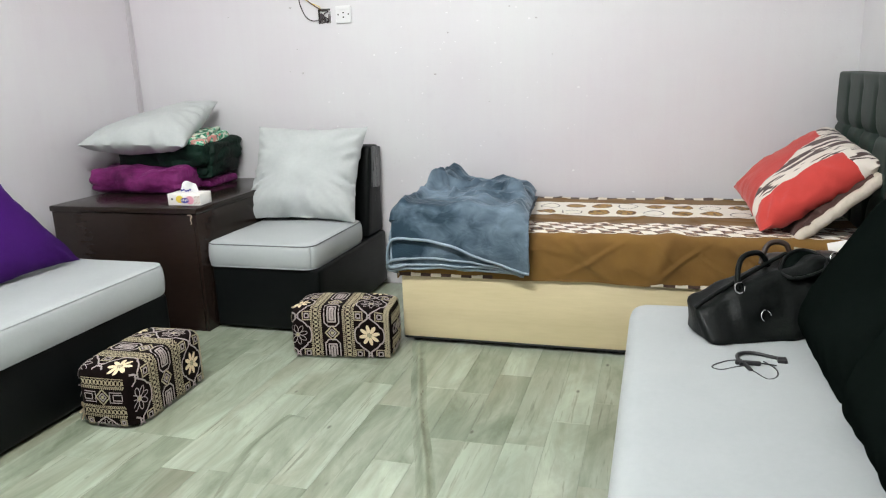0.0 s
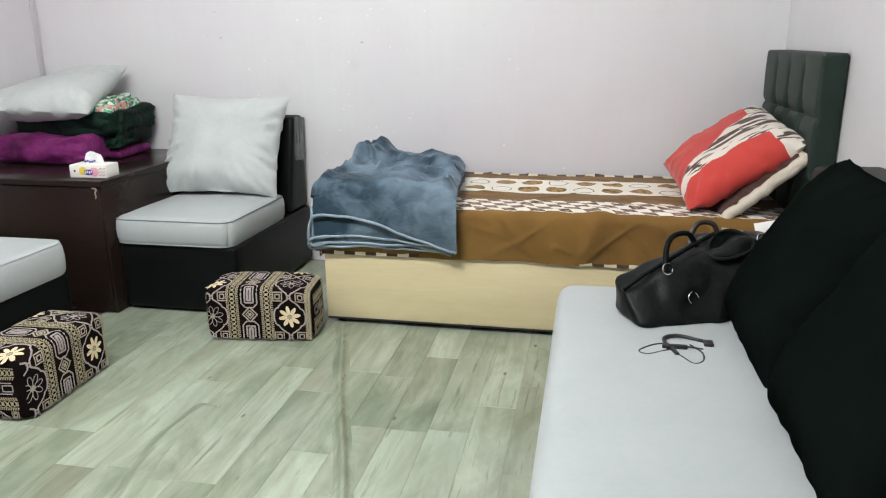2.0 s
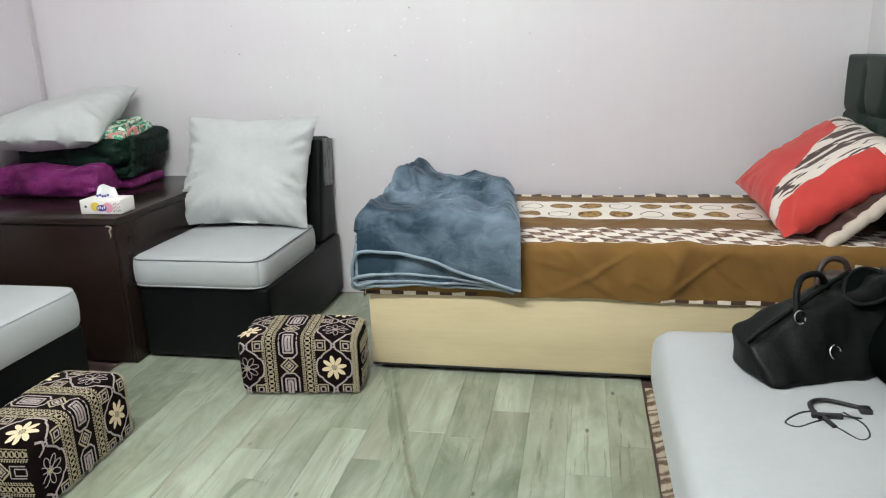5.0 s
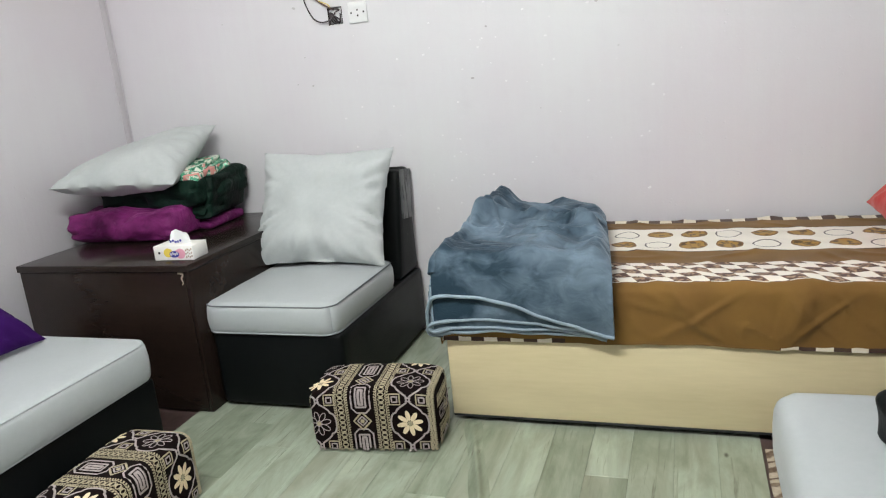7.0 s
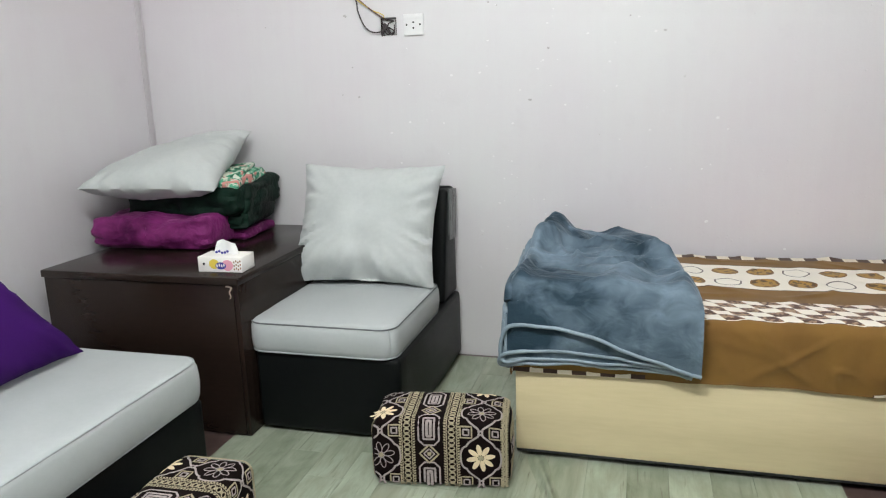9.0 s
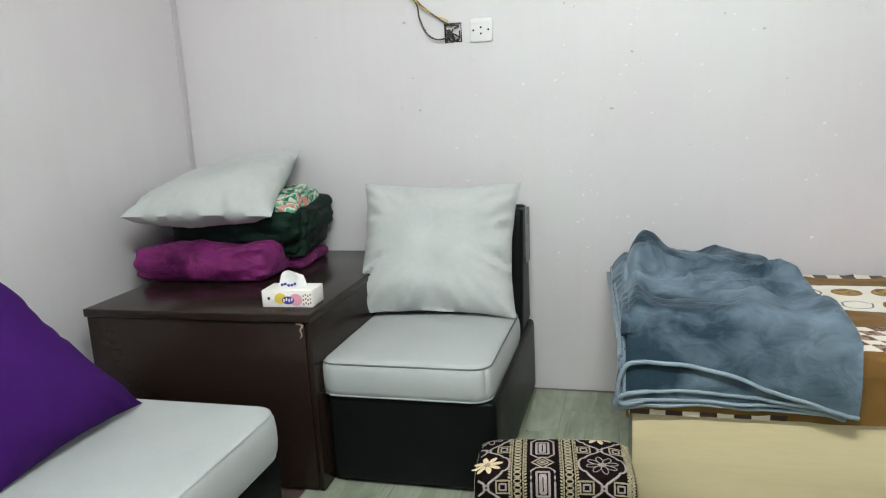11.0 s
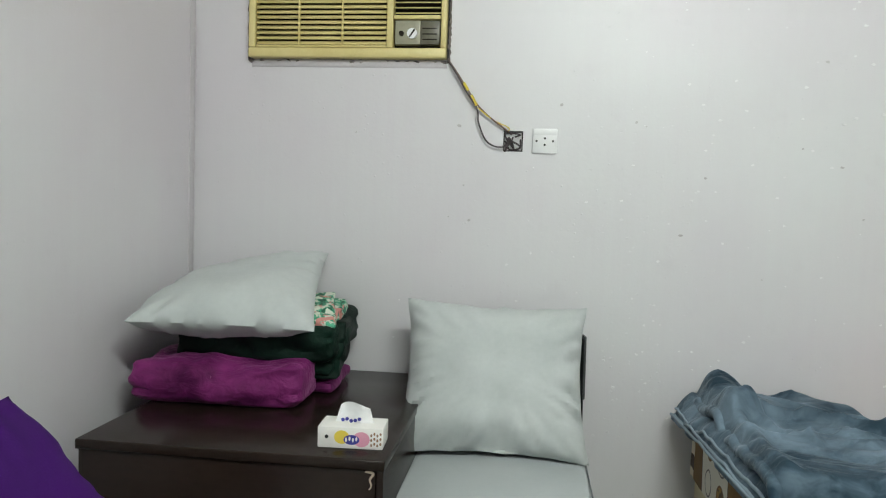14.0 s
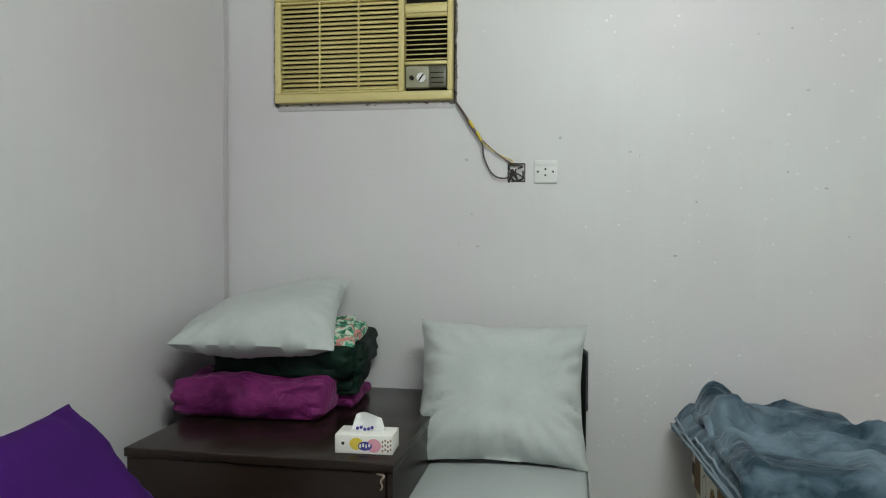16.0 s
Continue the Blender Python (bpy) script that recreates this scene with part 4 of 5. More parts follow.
# ---- desk ----
def desk():
    t = thing("desk", "low dark brown varnished desk with a chipped corner", "desk", pose(0, 0, 0))
    x0, x1, y0, y1, h = -2.255, -1.425, 3.325, 4.275, 0.60
    part("tabletop", boxed(x0, x1, y0, y1, h - 0.028, h, 0.004), M_DESK, t, "glossy dark brown top")
    part("front_panel", boxed(x0 + 0.006, x1 - 0.024, y0 + 0.008, y0 + 0.026, 0.002, h - 0.029, 0.002), M_DESK, t)
    part("side_panel", boxed(x1 - 0.022, x1 - 0.004, y0 + 0.008, y1 - 0.01, 0.002, h - 0.029, 0.002), M_DESK, t)
    part("side_panel", boxed(x0 + 0.006, x0 + 0.024, y0 + 0.028, y1 - 0.01, 0.002, h - 0.029, 0.002), M_DESK, t)
    bm = tube(spline([(x1 - 0.050, y0 + 0.0085, h - 0.030), (x1 - 0.030, y0 + 0.0085, h - 0.036), (x1 - 0.038, y0 + 0.0085, h - 0.052), (x1 - 0.034, y0 + 0.0085, h - 0.068), (x1 - 0.040, y0 + 0.0085, h - 0.078)], 5), lambda f: 0.0045 - 0.003 * f, sides=6)
    part("chip", bm, M_DESKCHIP, t, "chipped bare board")
    return t


desk()


# ---- bedding on the desk ----
def soft_fold(sx, sy, sz, r, seed, wave=0.012, lean=(0.0, 0.0)):
    """One thick fold of cloth: rounded, dented along its sides, its top drifting over by lean."""
    def shape(v):
        x, y, z = v
        side = max(abs(2 * x / sx), abs(2 * y / sy))
        dent = max(0.0, 1 - abs(n3(x * 4 + seed, y * 4, z * 22)) * 4) * max(0.0, min(1.0, (side - 0.7) / 0.3))
        v.y += (0.014 * dent if y < 0 else -0.008 * dent) + 0.020 * n3(x * 5, z * 9, seed) + lean[1] * z
        v.x += (-0.010 * dent if x > 0 else 0.010 * dent) + 0.016 * n3(y * 5, z * 9, seed + 4) + lean[0] * z
        v.z += z / sz * (wave * n3(x * 5, y * 5, seed + 2) + wave * 0.5 * n3(x * 13, y * 13, seed + 6))
        return v
    return softbox(sx, sy, sz, r, 0.014, shape)


t = thing("blanket", "folded magenta plush blanket lying on the desk", "blanket", pose(-2.045, 3.945, 0.602, 0, 0, 2))
part("fold", soft_fold(0.555, 0.56, 0.132, 0.044, 2.0, 0.026), M_MAGENTA, t)
part("lower_fold", soft_fold(0.44, 0.30, 0.044, 0.018, 5.0, 0.006), M_MAGENTA, t).matrix_basis = pose(0.105, 0.105, 0.0, 0, 0, -3)
t = thing("blanket", "folded dark green plush blanket on the magenta one", "blanket", pose(-1.975, 4.02, 0.720, 0, 0, 3))
part("fold", soft_fold(0.54, 0.46, 0.140, 0.040, 7.0, 0.008), M_GREEN, t)
part("side_fold", soft_fold(0.21, 0.40, 0.190, 0.026, 9.0, 0.010, (0.16, 0.10)), M_GREEN, t).matrix_basis = pose(0.145, 0.035, -0.066, 0, 0, 8)
part("pleat", soft_fold(0.20, 0.22, 0.050, 0.020, 12.0, 0.012), M_GREEN, t).matrix_basis = pose(0.13, -0.09, -0.030, 0, 14, 16)
t = thing("bedspread", "mint and pink floral cloth folded under the pillow", "bedspread", pose(-1.815, 3.985, 0.852, 4, 8, 10))
part("fold", soft_fold(0.20, 0.34, 0.034, 0.014, 15.0, 0.012), M_MINT, t)
part("fold", soft_fold(0.13, 0.26, 0.026, 0.011, 17.0, 0.010, (0.3, 0.0)), M_MINT, t).matrix_basis = pose(0.0, 0.02, 0.022, 0, -6, 6)
loose_cushion("pillow", "pale grey pillow tilted on top of folded blankets", M_GREYCUSH, 0.560, 0.57, 0.195,
              frame_of((-2.055, 3.910, 0.958), (-1.605, 4.010, 0.938), (-1.875, 4.320, 1.085)), 31.0, 0.060, 0.012, 0.0, None, "pillow", power=0.66, droop=0.19)


# ---- tissue box ----
def tissue_box():
    w, d, h = 0.172, 0.098, 0.056
    t = thing("tissue_box", "white printed tissue box with a tissue standing out", "tissue box", pose(-1.535, 3.447, 0.6005, 0, 0, 3))
    part("carton", boxed(-w / 2, w / 2, -d / 2, d / 2, 0, h, 0.002), M_CARD, t)
    f = -d / 2 - 0.0002
    X, Z, Y = (1, 0, 0), (0, 0, 1), (0, -1, 0)
    for nm, cx, cz, rx, rz, mat, dp in (("yellow_blot", -0.022, 0.030, 0.020, 0.018, M_INK_Y, 0.0004), ("pink_blot", 0.030, 0.026, 0.022, 0.020, M_INK_P, 0.0004), ("blue_mark", 0.004, 0.024, 0.021, 0.013, M_INK, 0.0009), ("dot", -0.062, 0.030, 0.005, 0.005, M_HOLE, 0.0006)):
        bm = bmesh.new()
        disc(bm, (cx, f, cz), rx, rz, X, Z, Y, dp)
        part(nm, bm, mat, t, smooth=False)
    bm = bmesh.new()
    for i in range(4):
        disc(bm, (-0.010 + 0.009 * i, f - 0.001, 0.024 + 0.003 * (i % 2)), 0.0028, 0.006, X, Z, Y, 0.0006, 10)
    part("white_mark", bm, M_CARD, t, smooth=False)
    bm = bmesh.new()
    for i in range(4):
        for j in range(3):
            disc(bm, (0.056 + 0.008 * i, f, 0.012 + 0.013 * j + 0.004 * (i % 2)), 0.0028, 0.004, X, Z, Y, 0.0005, 8)
    part("brown_dots", bm, M_INK_B, t, smooth=False)
    rows = []
    for i in range(15):
        a = i / 14
        row = []
        for j in range(9):
            b = j / 8
            x = (-0.05 + 0.105 * a) * (1 - 0.28 * b * (0.3 + abs(a - 0.6)))
            hgt = 0.056 * (0.65 + 0.35 * math.sin(math.pi * (0.15 + 0.75 * a)))
            y = 0.012 * math.sin(5 * a + 1) * (0.3 + b) + 0.006 * n3(a * 6, b * 5, 3)
            row.append((x, y, h - 0.002 + hgt * b))
        rows.append(row)
    part("tissue", shell(rows, 0.0015), M_TISSUE, t, "crumpled white tissue")
    bm = bmesh.new()
    for i in range(5):
        disc(bm, (-0.026 + 0.011 * i, -0.017, h + 0.011 + 0.003 * math.sin(i * 2)), 0.005, 0.005, X, Z, Y, 0.0012, 10)
    part("blue_mark", bm, M_INK, t, smooth=False)
    return t


tissue_box()


# ---- patterned footstools ----
def footstool(m, label):
    L, D, H, R = 0.435, 0.235, 0.222, 0.034
    t = thing("footstool", label, "footstool", m, "patterned footstools")
    arc = R * math.pi / 2
    V1, V2, V3, V4 = H - R, H - R + arc, H - R + arc + D - 2 * R, H - R + 2 * arc + D - 2 * R

    def wrap(u, v, lift):
        """Cloth coordinates on the front, the top and the back."""
        crown = 0.006 * (1 - (2 * u / L) ** 2)
        if v < V1:
            y, z, n = -D / 2, v, Vector((0, -1, 0))
        elif v < V2:
            a = (v - V1) / R
            n = Vector((0, -math.cos(a), math.sin(a)))
            y, z = -D / 2 + R + R * n.y, H - R + R * n.z
        elif v < V3:
            y, z, n = -D / 2 + R + (v - V2), H, Vector((0, 0, 1))
        elif v < V4:
            a = (v - V3) / R
            n = Vector((0, math.sin(a), math.cos(a)))
            y, z = D / 2 - R + R * n.y, H - R + R * n.z
        else:
            y, z, n = D / 2, H - R - (v - V4), Vector((0, 1, 0))
        return Vector((u, y, z + crown * z / H)) + n * lift

    def end(side):
        def f(u, v, lift):
            return Vector((side * (L / 2 + lift), u * side, v))
        return f

    def ribbon(bm, pts, width, put, lift=0.0014, closed=False, lim=None):
        n = len(pts)
        pts = [Vector((p[0], p[1], 0)) for p in pts]
        prev = None
        first = None
        for i, p in enumerate(pts):
            a = pts[(i - 1) % n] if closed or i else p
            b = pts[(i + 1) % n] if closed or i < n - 1 else p
            d = (b - a).normalized()
            s = Vector((-d.y, d.x, 0)) * width / 2
            if lim and not (abs(p.x) <= lim[0] and lim[1] <= p.y <= lim[2]):
                prev = None
                continue
            cur = [bm.verts.new(put((p + s).x, (p + s).y, 0.0002)), bm.verts.new(put(p.x, p.y, lift)), bm.verts.new(put((p - s).x, (p - s).y, 0.0002))]
            first = first or (cur if i == 0 else None)
            if prev:
                for k in range(2):
                    bm.faces.new((prev[k], prev[k + 1], cur[k + 1], cur[k]))
            prev = cur
        if closed and prev and first and len(pts) > 2:
            for k in range(2):
                bm.faces.new((prev[k], prev[k + 1], first[k + 1], first[k]))

    def blob(bm, u, v, ru, rv, turn, put, lift=0.0018, n=10, lim=None):
        if lim and not (abs(u) <= lim[0] and lim[1] <= v <= lim[2]):
            return
        c, s = math.cos(turn), math.sin(turn)
        ring = [bm.verts.new(put(u + c * ru * math.cos(q) - s * rv * math.sin(q), v + s * ru * math.cos(q) + c * rv * math.sin(q), 0.0003)) for q in (2 * math.pi * k / n for k in range(n))]
        mid = bm.verts.new(put(u, v, lift))
        for k in range(n):
            bm.faces.new((ring[k], ring[(k + 1) % n], mid))

    def soften(bm):
        """Draws the ends of the stuffed body in, with round shoulders."""
        for v in bm.verts:
            a = min(1.0, abs(v.co.x) / (L / 2)) ** 9
            v.co.x += math.copysign(0.010 * a * (1 - (2 * v.co.y / D) ** 2) * math.sin(math.pi * max(0, min(1, v.co.z / H))), v.co.x)
            v.co.y *= 1 - 0.11 * a
            v.co.z *= 1 - 0.075 * a
        return bm

    beige, grey, cream = bmesh.new(), bmesh.new(), bmesh.new()
    VM = V4 + H - R
    lim = (L / 2 - 0.006, 0.006, VM - 0.006)

    def braid(put, u0, v0, v1, along=True, lm=lim, k=1.0):
        """A chain of knotted links with beaded edges."""
        def at(off, v):
            return (u0 + off, v) if along else (v, u0 + off)
        v, odd = v0 + 0.006, 0
        while v < v1:
            for off in (-0.0215 * k, 0.0215 * k):
                blob(beige, *at(off, v), 0.0050, 0.0030, (0.5 if off > 0 else -0.5) + (0 if along else 1.57), put, 0.0018, 6, lm)
                blob(beige, *at(off * 0.72, v + 0.003), 0.0022, 0.0046, 0 if along else 1.57, put, 0.0015, 6, lm)
            if odd % 2 == 0:
                ring = [at(0.0098 * k * math.cos(q), v + 0.0058 * math.sin(q)) for q in (2 * math.pi * g / 10 for g in range(10))]
                ribbon(beige, ring, 0.0036, put, 0.0018, True, lm)
            else:
                blob(beige, *at(0.0, v), 0.0105 * k, 0.0019, 0 if along else 1.57, put, 0.0016, 6, lm)
            v += 0.0088
            odd += 1

    def square(u, v, a, put, lm=lim):
        for k, bmx in ((1.0, beige), (0.5, grey)):
            pts = [(u - a * k, v - a * k), (u + a * k, v - a * k), (u + a * k, v + a * k), (u - a * k, v + a * k), (u - a * k, v - a * k)]
            dense = [(p[0] + (q[0] - p[0]) * w / 4, p[1] + (q[1] - p[1]) * w / 4) for p, q in zip(pts, pts[1:]) for w in range(4)]
            ribbon(bmx, dense, 0.0050, put, 0.0016, True, lm)

    def flower(u, v, r, solid, put, lm=lim):
        bmx = cream if solid else grey
        for k in range(8):
            a = k * math.pi / 4 + 0.2
            if solid:
                blob(bmx, u + r * 0.62 * math.cos(a), v + r * 0.62 * math.sin(a), r * 0.44, r * 0.19, a, put, 0.0022, 10, lm)
            else:
                pts = [(u + r * (0.62 * math.cos(a) + 0.42 * math.cos(a) * math.cos(q) - 0.2 * math.sin(a) * math.sin(q)), v + r * (0.62 * math.sin(a) + 0.42 * math.sin(a) * math.cos(q) + 0.2 * math.cos(a) * math.sin(q))) for q in (2 * math.pi * j / 10 for j in range(10))]
                ribbon(bmx, pts, 0.0028, put, 0.0014, True, lm)
        blob(beige, u, v, r * 0.2, r * 0.2, 0, put, 0.0026, 8, lm)

    def medallion(u, v, put, solid, lm=lim, hh=0.0825, ww=0.063):
        def half(q):
            q = abs(q)
            if q < 0.42:
                return ww * (0.76 + 0.24 * math.sqrt(1 - (q / 0.43) ** 2))
            return 0.0055 + (0.70 * ww - 0.0055) * math.cos(math.pi / 2 * min(1, (q - 0.42) / 0.46)) ** 1.15
        for s in (-1, 1):
            pts = [(u + s * half(q), v + hh * q) for q in (-1 + 2 * k / 44 for k in range(45))]
            ribbon(grey, pts, 0.0062, put, 0.0018, lim=lm)
        for q in (-0.93, 0.93):
            blob(grey, u, v + hh * q, 0.011, 0.003, 0, put, 0.002, 8, lm)
        flower(u, v, min(0.043, ww * 0.7), solid, put, lm)

    def hexes(u, v, put, lm=lim):
        for a, b, bmx, wd in ((0.032, 0.054, grey, 0.0055), (0.017, 0.034, grey, 0.0065), (0.006, 0.024, grey, 0.009)):
            c = a * 0.5 if a > 0.02 else a
            pts = [(u - c, v - b), (u + c, v - b), (u + a, v - b * 0.7), (u + a, v + b * 0.7), (u + c, v + b), (u - c, v + b), (u - a, v + b * 0.7), (u - a, v - b * 0.7), (u - c, v - b)]
            dense = [(p[0] + (q[0] - p[0]) * w / 4, p[1] + (q[1] - p[1]) * w / 4) for p, q in zip(pts, pts[1:]) for w in range(4)]
            ribbon(bmx, dense, wd, put, 0.0014, True, lm)

    def diamond(u, v, put, lm=lim, r=0.030):
        for k, wd in ((1.0, 0.006), (0.55, 0.005)):
            pts = [(u - r * k, v), (u, v - r * k), (u + r * k, v), (u, v + r * k), (u - r * k, v)]
            dense = [(p[0] + (q[0] - p[0]) * w / 4, p[1] + (q[1] - p[1]) * w / 4) for p, q in zip(pts, pts[1:]) for w in range(4)]
            ribbon(beige if k == 1 else grey, dense, wd, put, 0.0016, True, lm)
        blob(beige, u, v, r * 0.25, r * 0.25, 0, put, 0.002, 8, lm)

    # front, top and back
    uc = 0.130
    for col, base in ((uc, 0.105), (uc - 0.315, 0.105)):
        for k in range(-1, 5):
            medallion(col, base + 0.165 * k, wrap, k % 2 == 0 if col > 0 else k % 2 == 1)
            for s in (-1, 1):
                square(col + s * 0.045, base - 0.0825 + 0.165 * k, 0.0175, wrap)
    for u, k in ((0.040, 1.0), (-0.100, 1.0), (0.203, 0.35)):
        braid(wrap, u, 0.004, VM - 0.004, k=k)
    for k in range(-1, 5):
        hexes(-0.031, 0.1945 + 0.165 * k, wrap)
        diamond(-0.031, 0.112 + 0.165 * k, wrap)
    # ends
    for side in (-1, 1):
        f, lm = end(side), (D / 2 - 0.022, 0.006, H - 0.018)
        for z in (0.185, 0.070):
            braid(f, z, -D / 2 + 0.016, D / 2 - 0.016, False, lm)
        diamond(0, 0.128, f, lm)
        for s in (-1, 1):
            for k in (1.0, 0.55):
                a, b = 0.034 * k, 0.020 * k
                c = s * 0.066
                pts = [(c - a, 0.128 - b), (c + a, 0.128 - b), (c + a, 0.128 + b), (c - a, 0.128 + b), (c - a, 0.128 - b)]
                dense = [(p[0] + (q[0] - p[0]) * w / 4, p[1] + (q[1] - p[1]) * w / 4) for p, q in zip(pts, pts[1:]) for w in range(4)]
                ribbon(grey, dense, 0.004, f, 0.0014, True, lm)
        medallion(0, 0.0, f, False, lm, 0.05, 0.05)
        for s in (-1, 1):
            square(s * 0.075, 0.026, 0.0125, f, lm)
    part("body", soften(softbox(L, D, H, R, 0.014, lambda v: v + Vector((0, 0, 0.006 * (v.z / H) * (1 - (2 * v.x / L) ** 2))))), M_OTT, t, "dark brown woven upholstery")
    tagged(part("braiding", soften(beige), M_THREAD, t, "beige braided bands and squares"), kind="stuff")
    tagged(part("outline_weave", soften(grey), M_THREAD_G, t, "greyish medallion outlines"), kind="stuff")
    tagged(part("petal_weave", soften(cream), M_PETAL, t, "cream flower petals"), kind="stuff")
    return t


footstool(pose(-0.679, 3.262, 0.001, 0, 0, 7.5), "dark brown footstool with beige floral weave beside the bed")
footstool(pose(-1.224, 2.615, 0.001, 0, 0, 92), "dark brown footstool with beige floral weave beside the long seat")


# ---- handbag and cord on the sofa ----
def handbag():
    t = thing("handbag", "slouched black leather handbag lying on the sofa seat", "bag", pose(0.905, 2.745, 0.372, 0, 0, 20))
    sx, sy, sz = 0.37, 0.20, 0.235

    def slump(v):
        a = v.x / sx + 0.5
        top = v.z / sz
        v.z *= 0.40 + 0.55 * max(0.0, min(1.0, a * 1.3)) ** 0.9
        v.y *= 1 - 0.42 * top
        v.y += 0.055 * top
        v.x += 0.085 * top * max(0.0, a)
        v.x += 0.012 * n3(v.y * 9, v.z * 9, 2)
        v.y += 0.018 * n3(v.x * 9, v.z * 9, 4) + 0.010 * n3(v.x * 24, v.z * 20, 6)
        v.z += 0.024 * n3(v.x * 10, v.y * 10, 5) * top
        return v
    part("body", softbox(sx, sy, sz, 0.032, 0.012, slump), M_BAG, t)
    back = t.matrix_basis.inverted()

    def at(*p):
        return back @ Vector(p)
    for mat, pts in ((M_BAG, [(0.840, 2.715, 0.515), (0.842, 2.745, 0.575), (0.862, 2.780, 0.602), (0.905, 2.800, 0.606), (0.935, 2.820, 0.565)]),
                     (M_BAGBROWN, [(0.918, 2.850, 0.560), (0.930, 2.868, 0.606), (0.955, 2.880, 0.624), (0.990, 2.882, 0.616), (1.005, 2.880, 0.575)])):
        part("handle", tube([at(*p) for p in spline(pts, 8)], 0.0085, sides=10), mat, t, "arched strap handle")
    part("back_pocket", softbox(0.26, 0.05, 0.215, 0.018, 0.02, lambda v: v + Vector((0.010 * n3(v.x * 12, v.z * 12, 3), 0.012 * n3(v.x * 10, v.z * 9, 7), 0.016 * n3(v.x * 11, 1.0)))), M_BAGBROWN, t, "dark brown leather pocket at the back").matrix_basis = back @ pose(1.06, 2.895, 0.374, 0, 0, 4)
    mouth = spline([at(0.962, 2.775, 0.560), at(0.985, 2.835, 0.592), at(1.035, 2.862, 0.606), at(1.085, 2.830, 0.592), at(1.085, 2.785, 0.570), at(1.035, 2.757, 0.552), at(0.990, 2.750, 0.546)], 6, True)
    part("mouth_rim", tube(mouth, 0.0055, True, 8), M_BAG, t, "rolled leather rim of the open mouth")
    # shallow black sheet across the mouth; its colour stands for the shade inside
    bm = bmesh.new()
    ring_in = [bm.verts.new(p) for p in mouth]
    deep = bm.verts.new(at(1.030, 2.80, 0.560))
    for k in range(len(ring_in)):
        bm.faces.new((ring_in[k], ring_in[(k + 1) % len(ring_in)], deep))
    part("mouth_shade", bm, M_BLACKCLOTH, t, "black sheet standing for the shade inside the open bag")
    part("label_tag", boxed(-0.031, 0.031, -0.002, 0.002, -0.010, 0.010, 0.001), M_ACPANEL, t, "grey rectangular tag").matrix_basis = back @ pose(1.040, 2.864, 0.600, -28, 8, 4)
    part("paper", boxed(-0.042, 0.042, -0.002, 0.002, -0.022, 0.022, 0.001), M_CARD, t, "folded white paper sticking out").matrix_basis = back @ pose(1.155, 2.905, 0.606, -20, -14, -6)

    def ring(c, r, m3, gap=0):
        n = 20
        pts = [Vector(c) + m3 @ Vector((r * math.cos(q), r * math.sin(q), 0)) for q in (2 * math.pi * k / n for k in range(n - gap))]
        return tube(pts, 0.0024, gap == 0, 6)
    tilt = Euler((radians(70), 0, radians(8))).to_matrix()
    for c, gap in (((-0.02, -0.088, 0.085), 6), (at(0.846, 2.712, 0.520), 0), (at(1.120, 2.838, 0.588), 6)):
        part("ring", ring(c, 0.016, tilt, gap), M_CHROME, t, "chrome ring")
    part("zip_pull", boxed(0.100, 0.107, -0.106, -0.103, 0.030, 0.068, 0.001), M_CHROME, t, "chrome zip pull")
    part("seam", tube([at(*p) for p in spline([(0.722, 2.692, 0.458), (0.780, 2.722, 0.496), (0.850, 2.758, 0.534), (0.930, 2.808, 0.575), (0.985, 2.842, 0.598)], 8)], 0.007, sides=8), M_BAG, t, "raised zip seam")
    return tube(pts, 0.0024, gap == 0, 6)
    tilt = Euler((radians(70), 0, radians(8))).to_matrix()
    for c in ((-0.02, -0.088, 0.085), (-0.070, -0.004, 0.150), (0.076, -0.05, 0.172)):
        part("ring", ring(c, 0.016, tilt, 6), M_CHROME, t, "chrome ring")
    part("zip_pull", boxed(0.100, 0.107, -0.106, -0.103, 0.030, 0.068, 0.001), M_CHROME, t, "chrome zip pull")
    part("seam", tube(spline([(-0.165, -0.012, 0.094), (-0.075, -0.004, 0.132), (0.03, 0.0, 0.174), (0.13, 0.004, 0.208)], 8), 0.006, sides=6), M_BAG, t)
    return t


handbag()


def cord():
    t = thing("charging_cord", "thin black cord in loose loops on the sofa seat", "cable", pose(0.855, 2.475, 0.3735))
    z = 0.003
    part("loop", tube(spline([(-0.015, 0.03, z), (-0.055, 0.015, z), (-0.095, -0.03, z), (-0.075, -0.05, z), (-0.03, -0.02, z), (0.02, 0.0, z + 0.006), (0.07, 0.005, z)], 8), 0.0022, sides=6), M_CORD, t)
    part("loop", tube(spline([(-0.02, 0.0, z), (0.01, -0.05, z), (0.035, -0.09, z), (0.06, -0.07, z), (0.065, -0.02, z), (0.04, 0.03, z)], 8), 0.0022, sides=6), M_CORD, t)
    part("band", tube(spline([(-0.02, -0.01, z + 0.004), (-0.025, 0.05, z + 0.006), (0.01, 0.075, z + 0.006), (0.06, 0.06, z + 0.004), (0.09, 0.045, z + 0.003)], 8), 0.0052, sides=8), M_CORD, t)
    part("clip", boxed(-0.035, 0.03, -0.006, 0.006, 0.002, 0.014, 0.003), M_CORD, t)
    part("clip", boxed(0.075, 0.10, 0.025, 0.055, 0.0, 0.012, 0.003), M_CORD, t)
    part("plug", tube([(0.0, -0.045, z + 0.003), (-0.012, -0.005, z + 0.004)], 0.0055, sides=8), M_CORD, t)
    return t


cord()


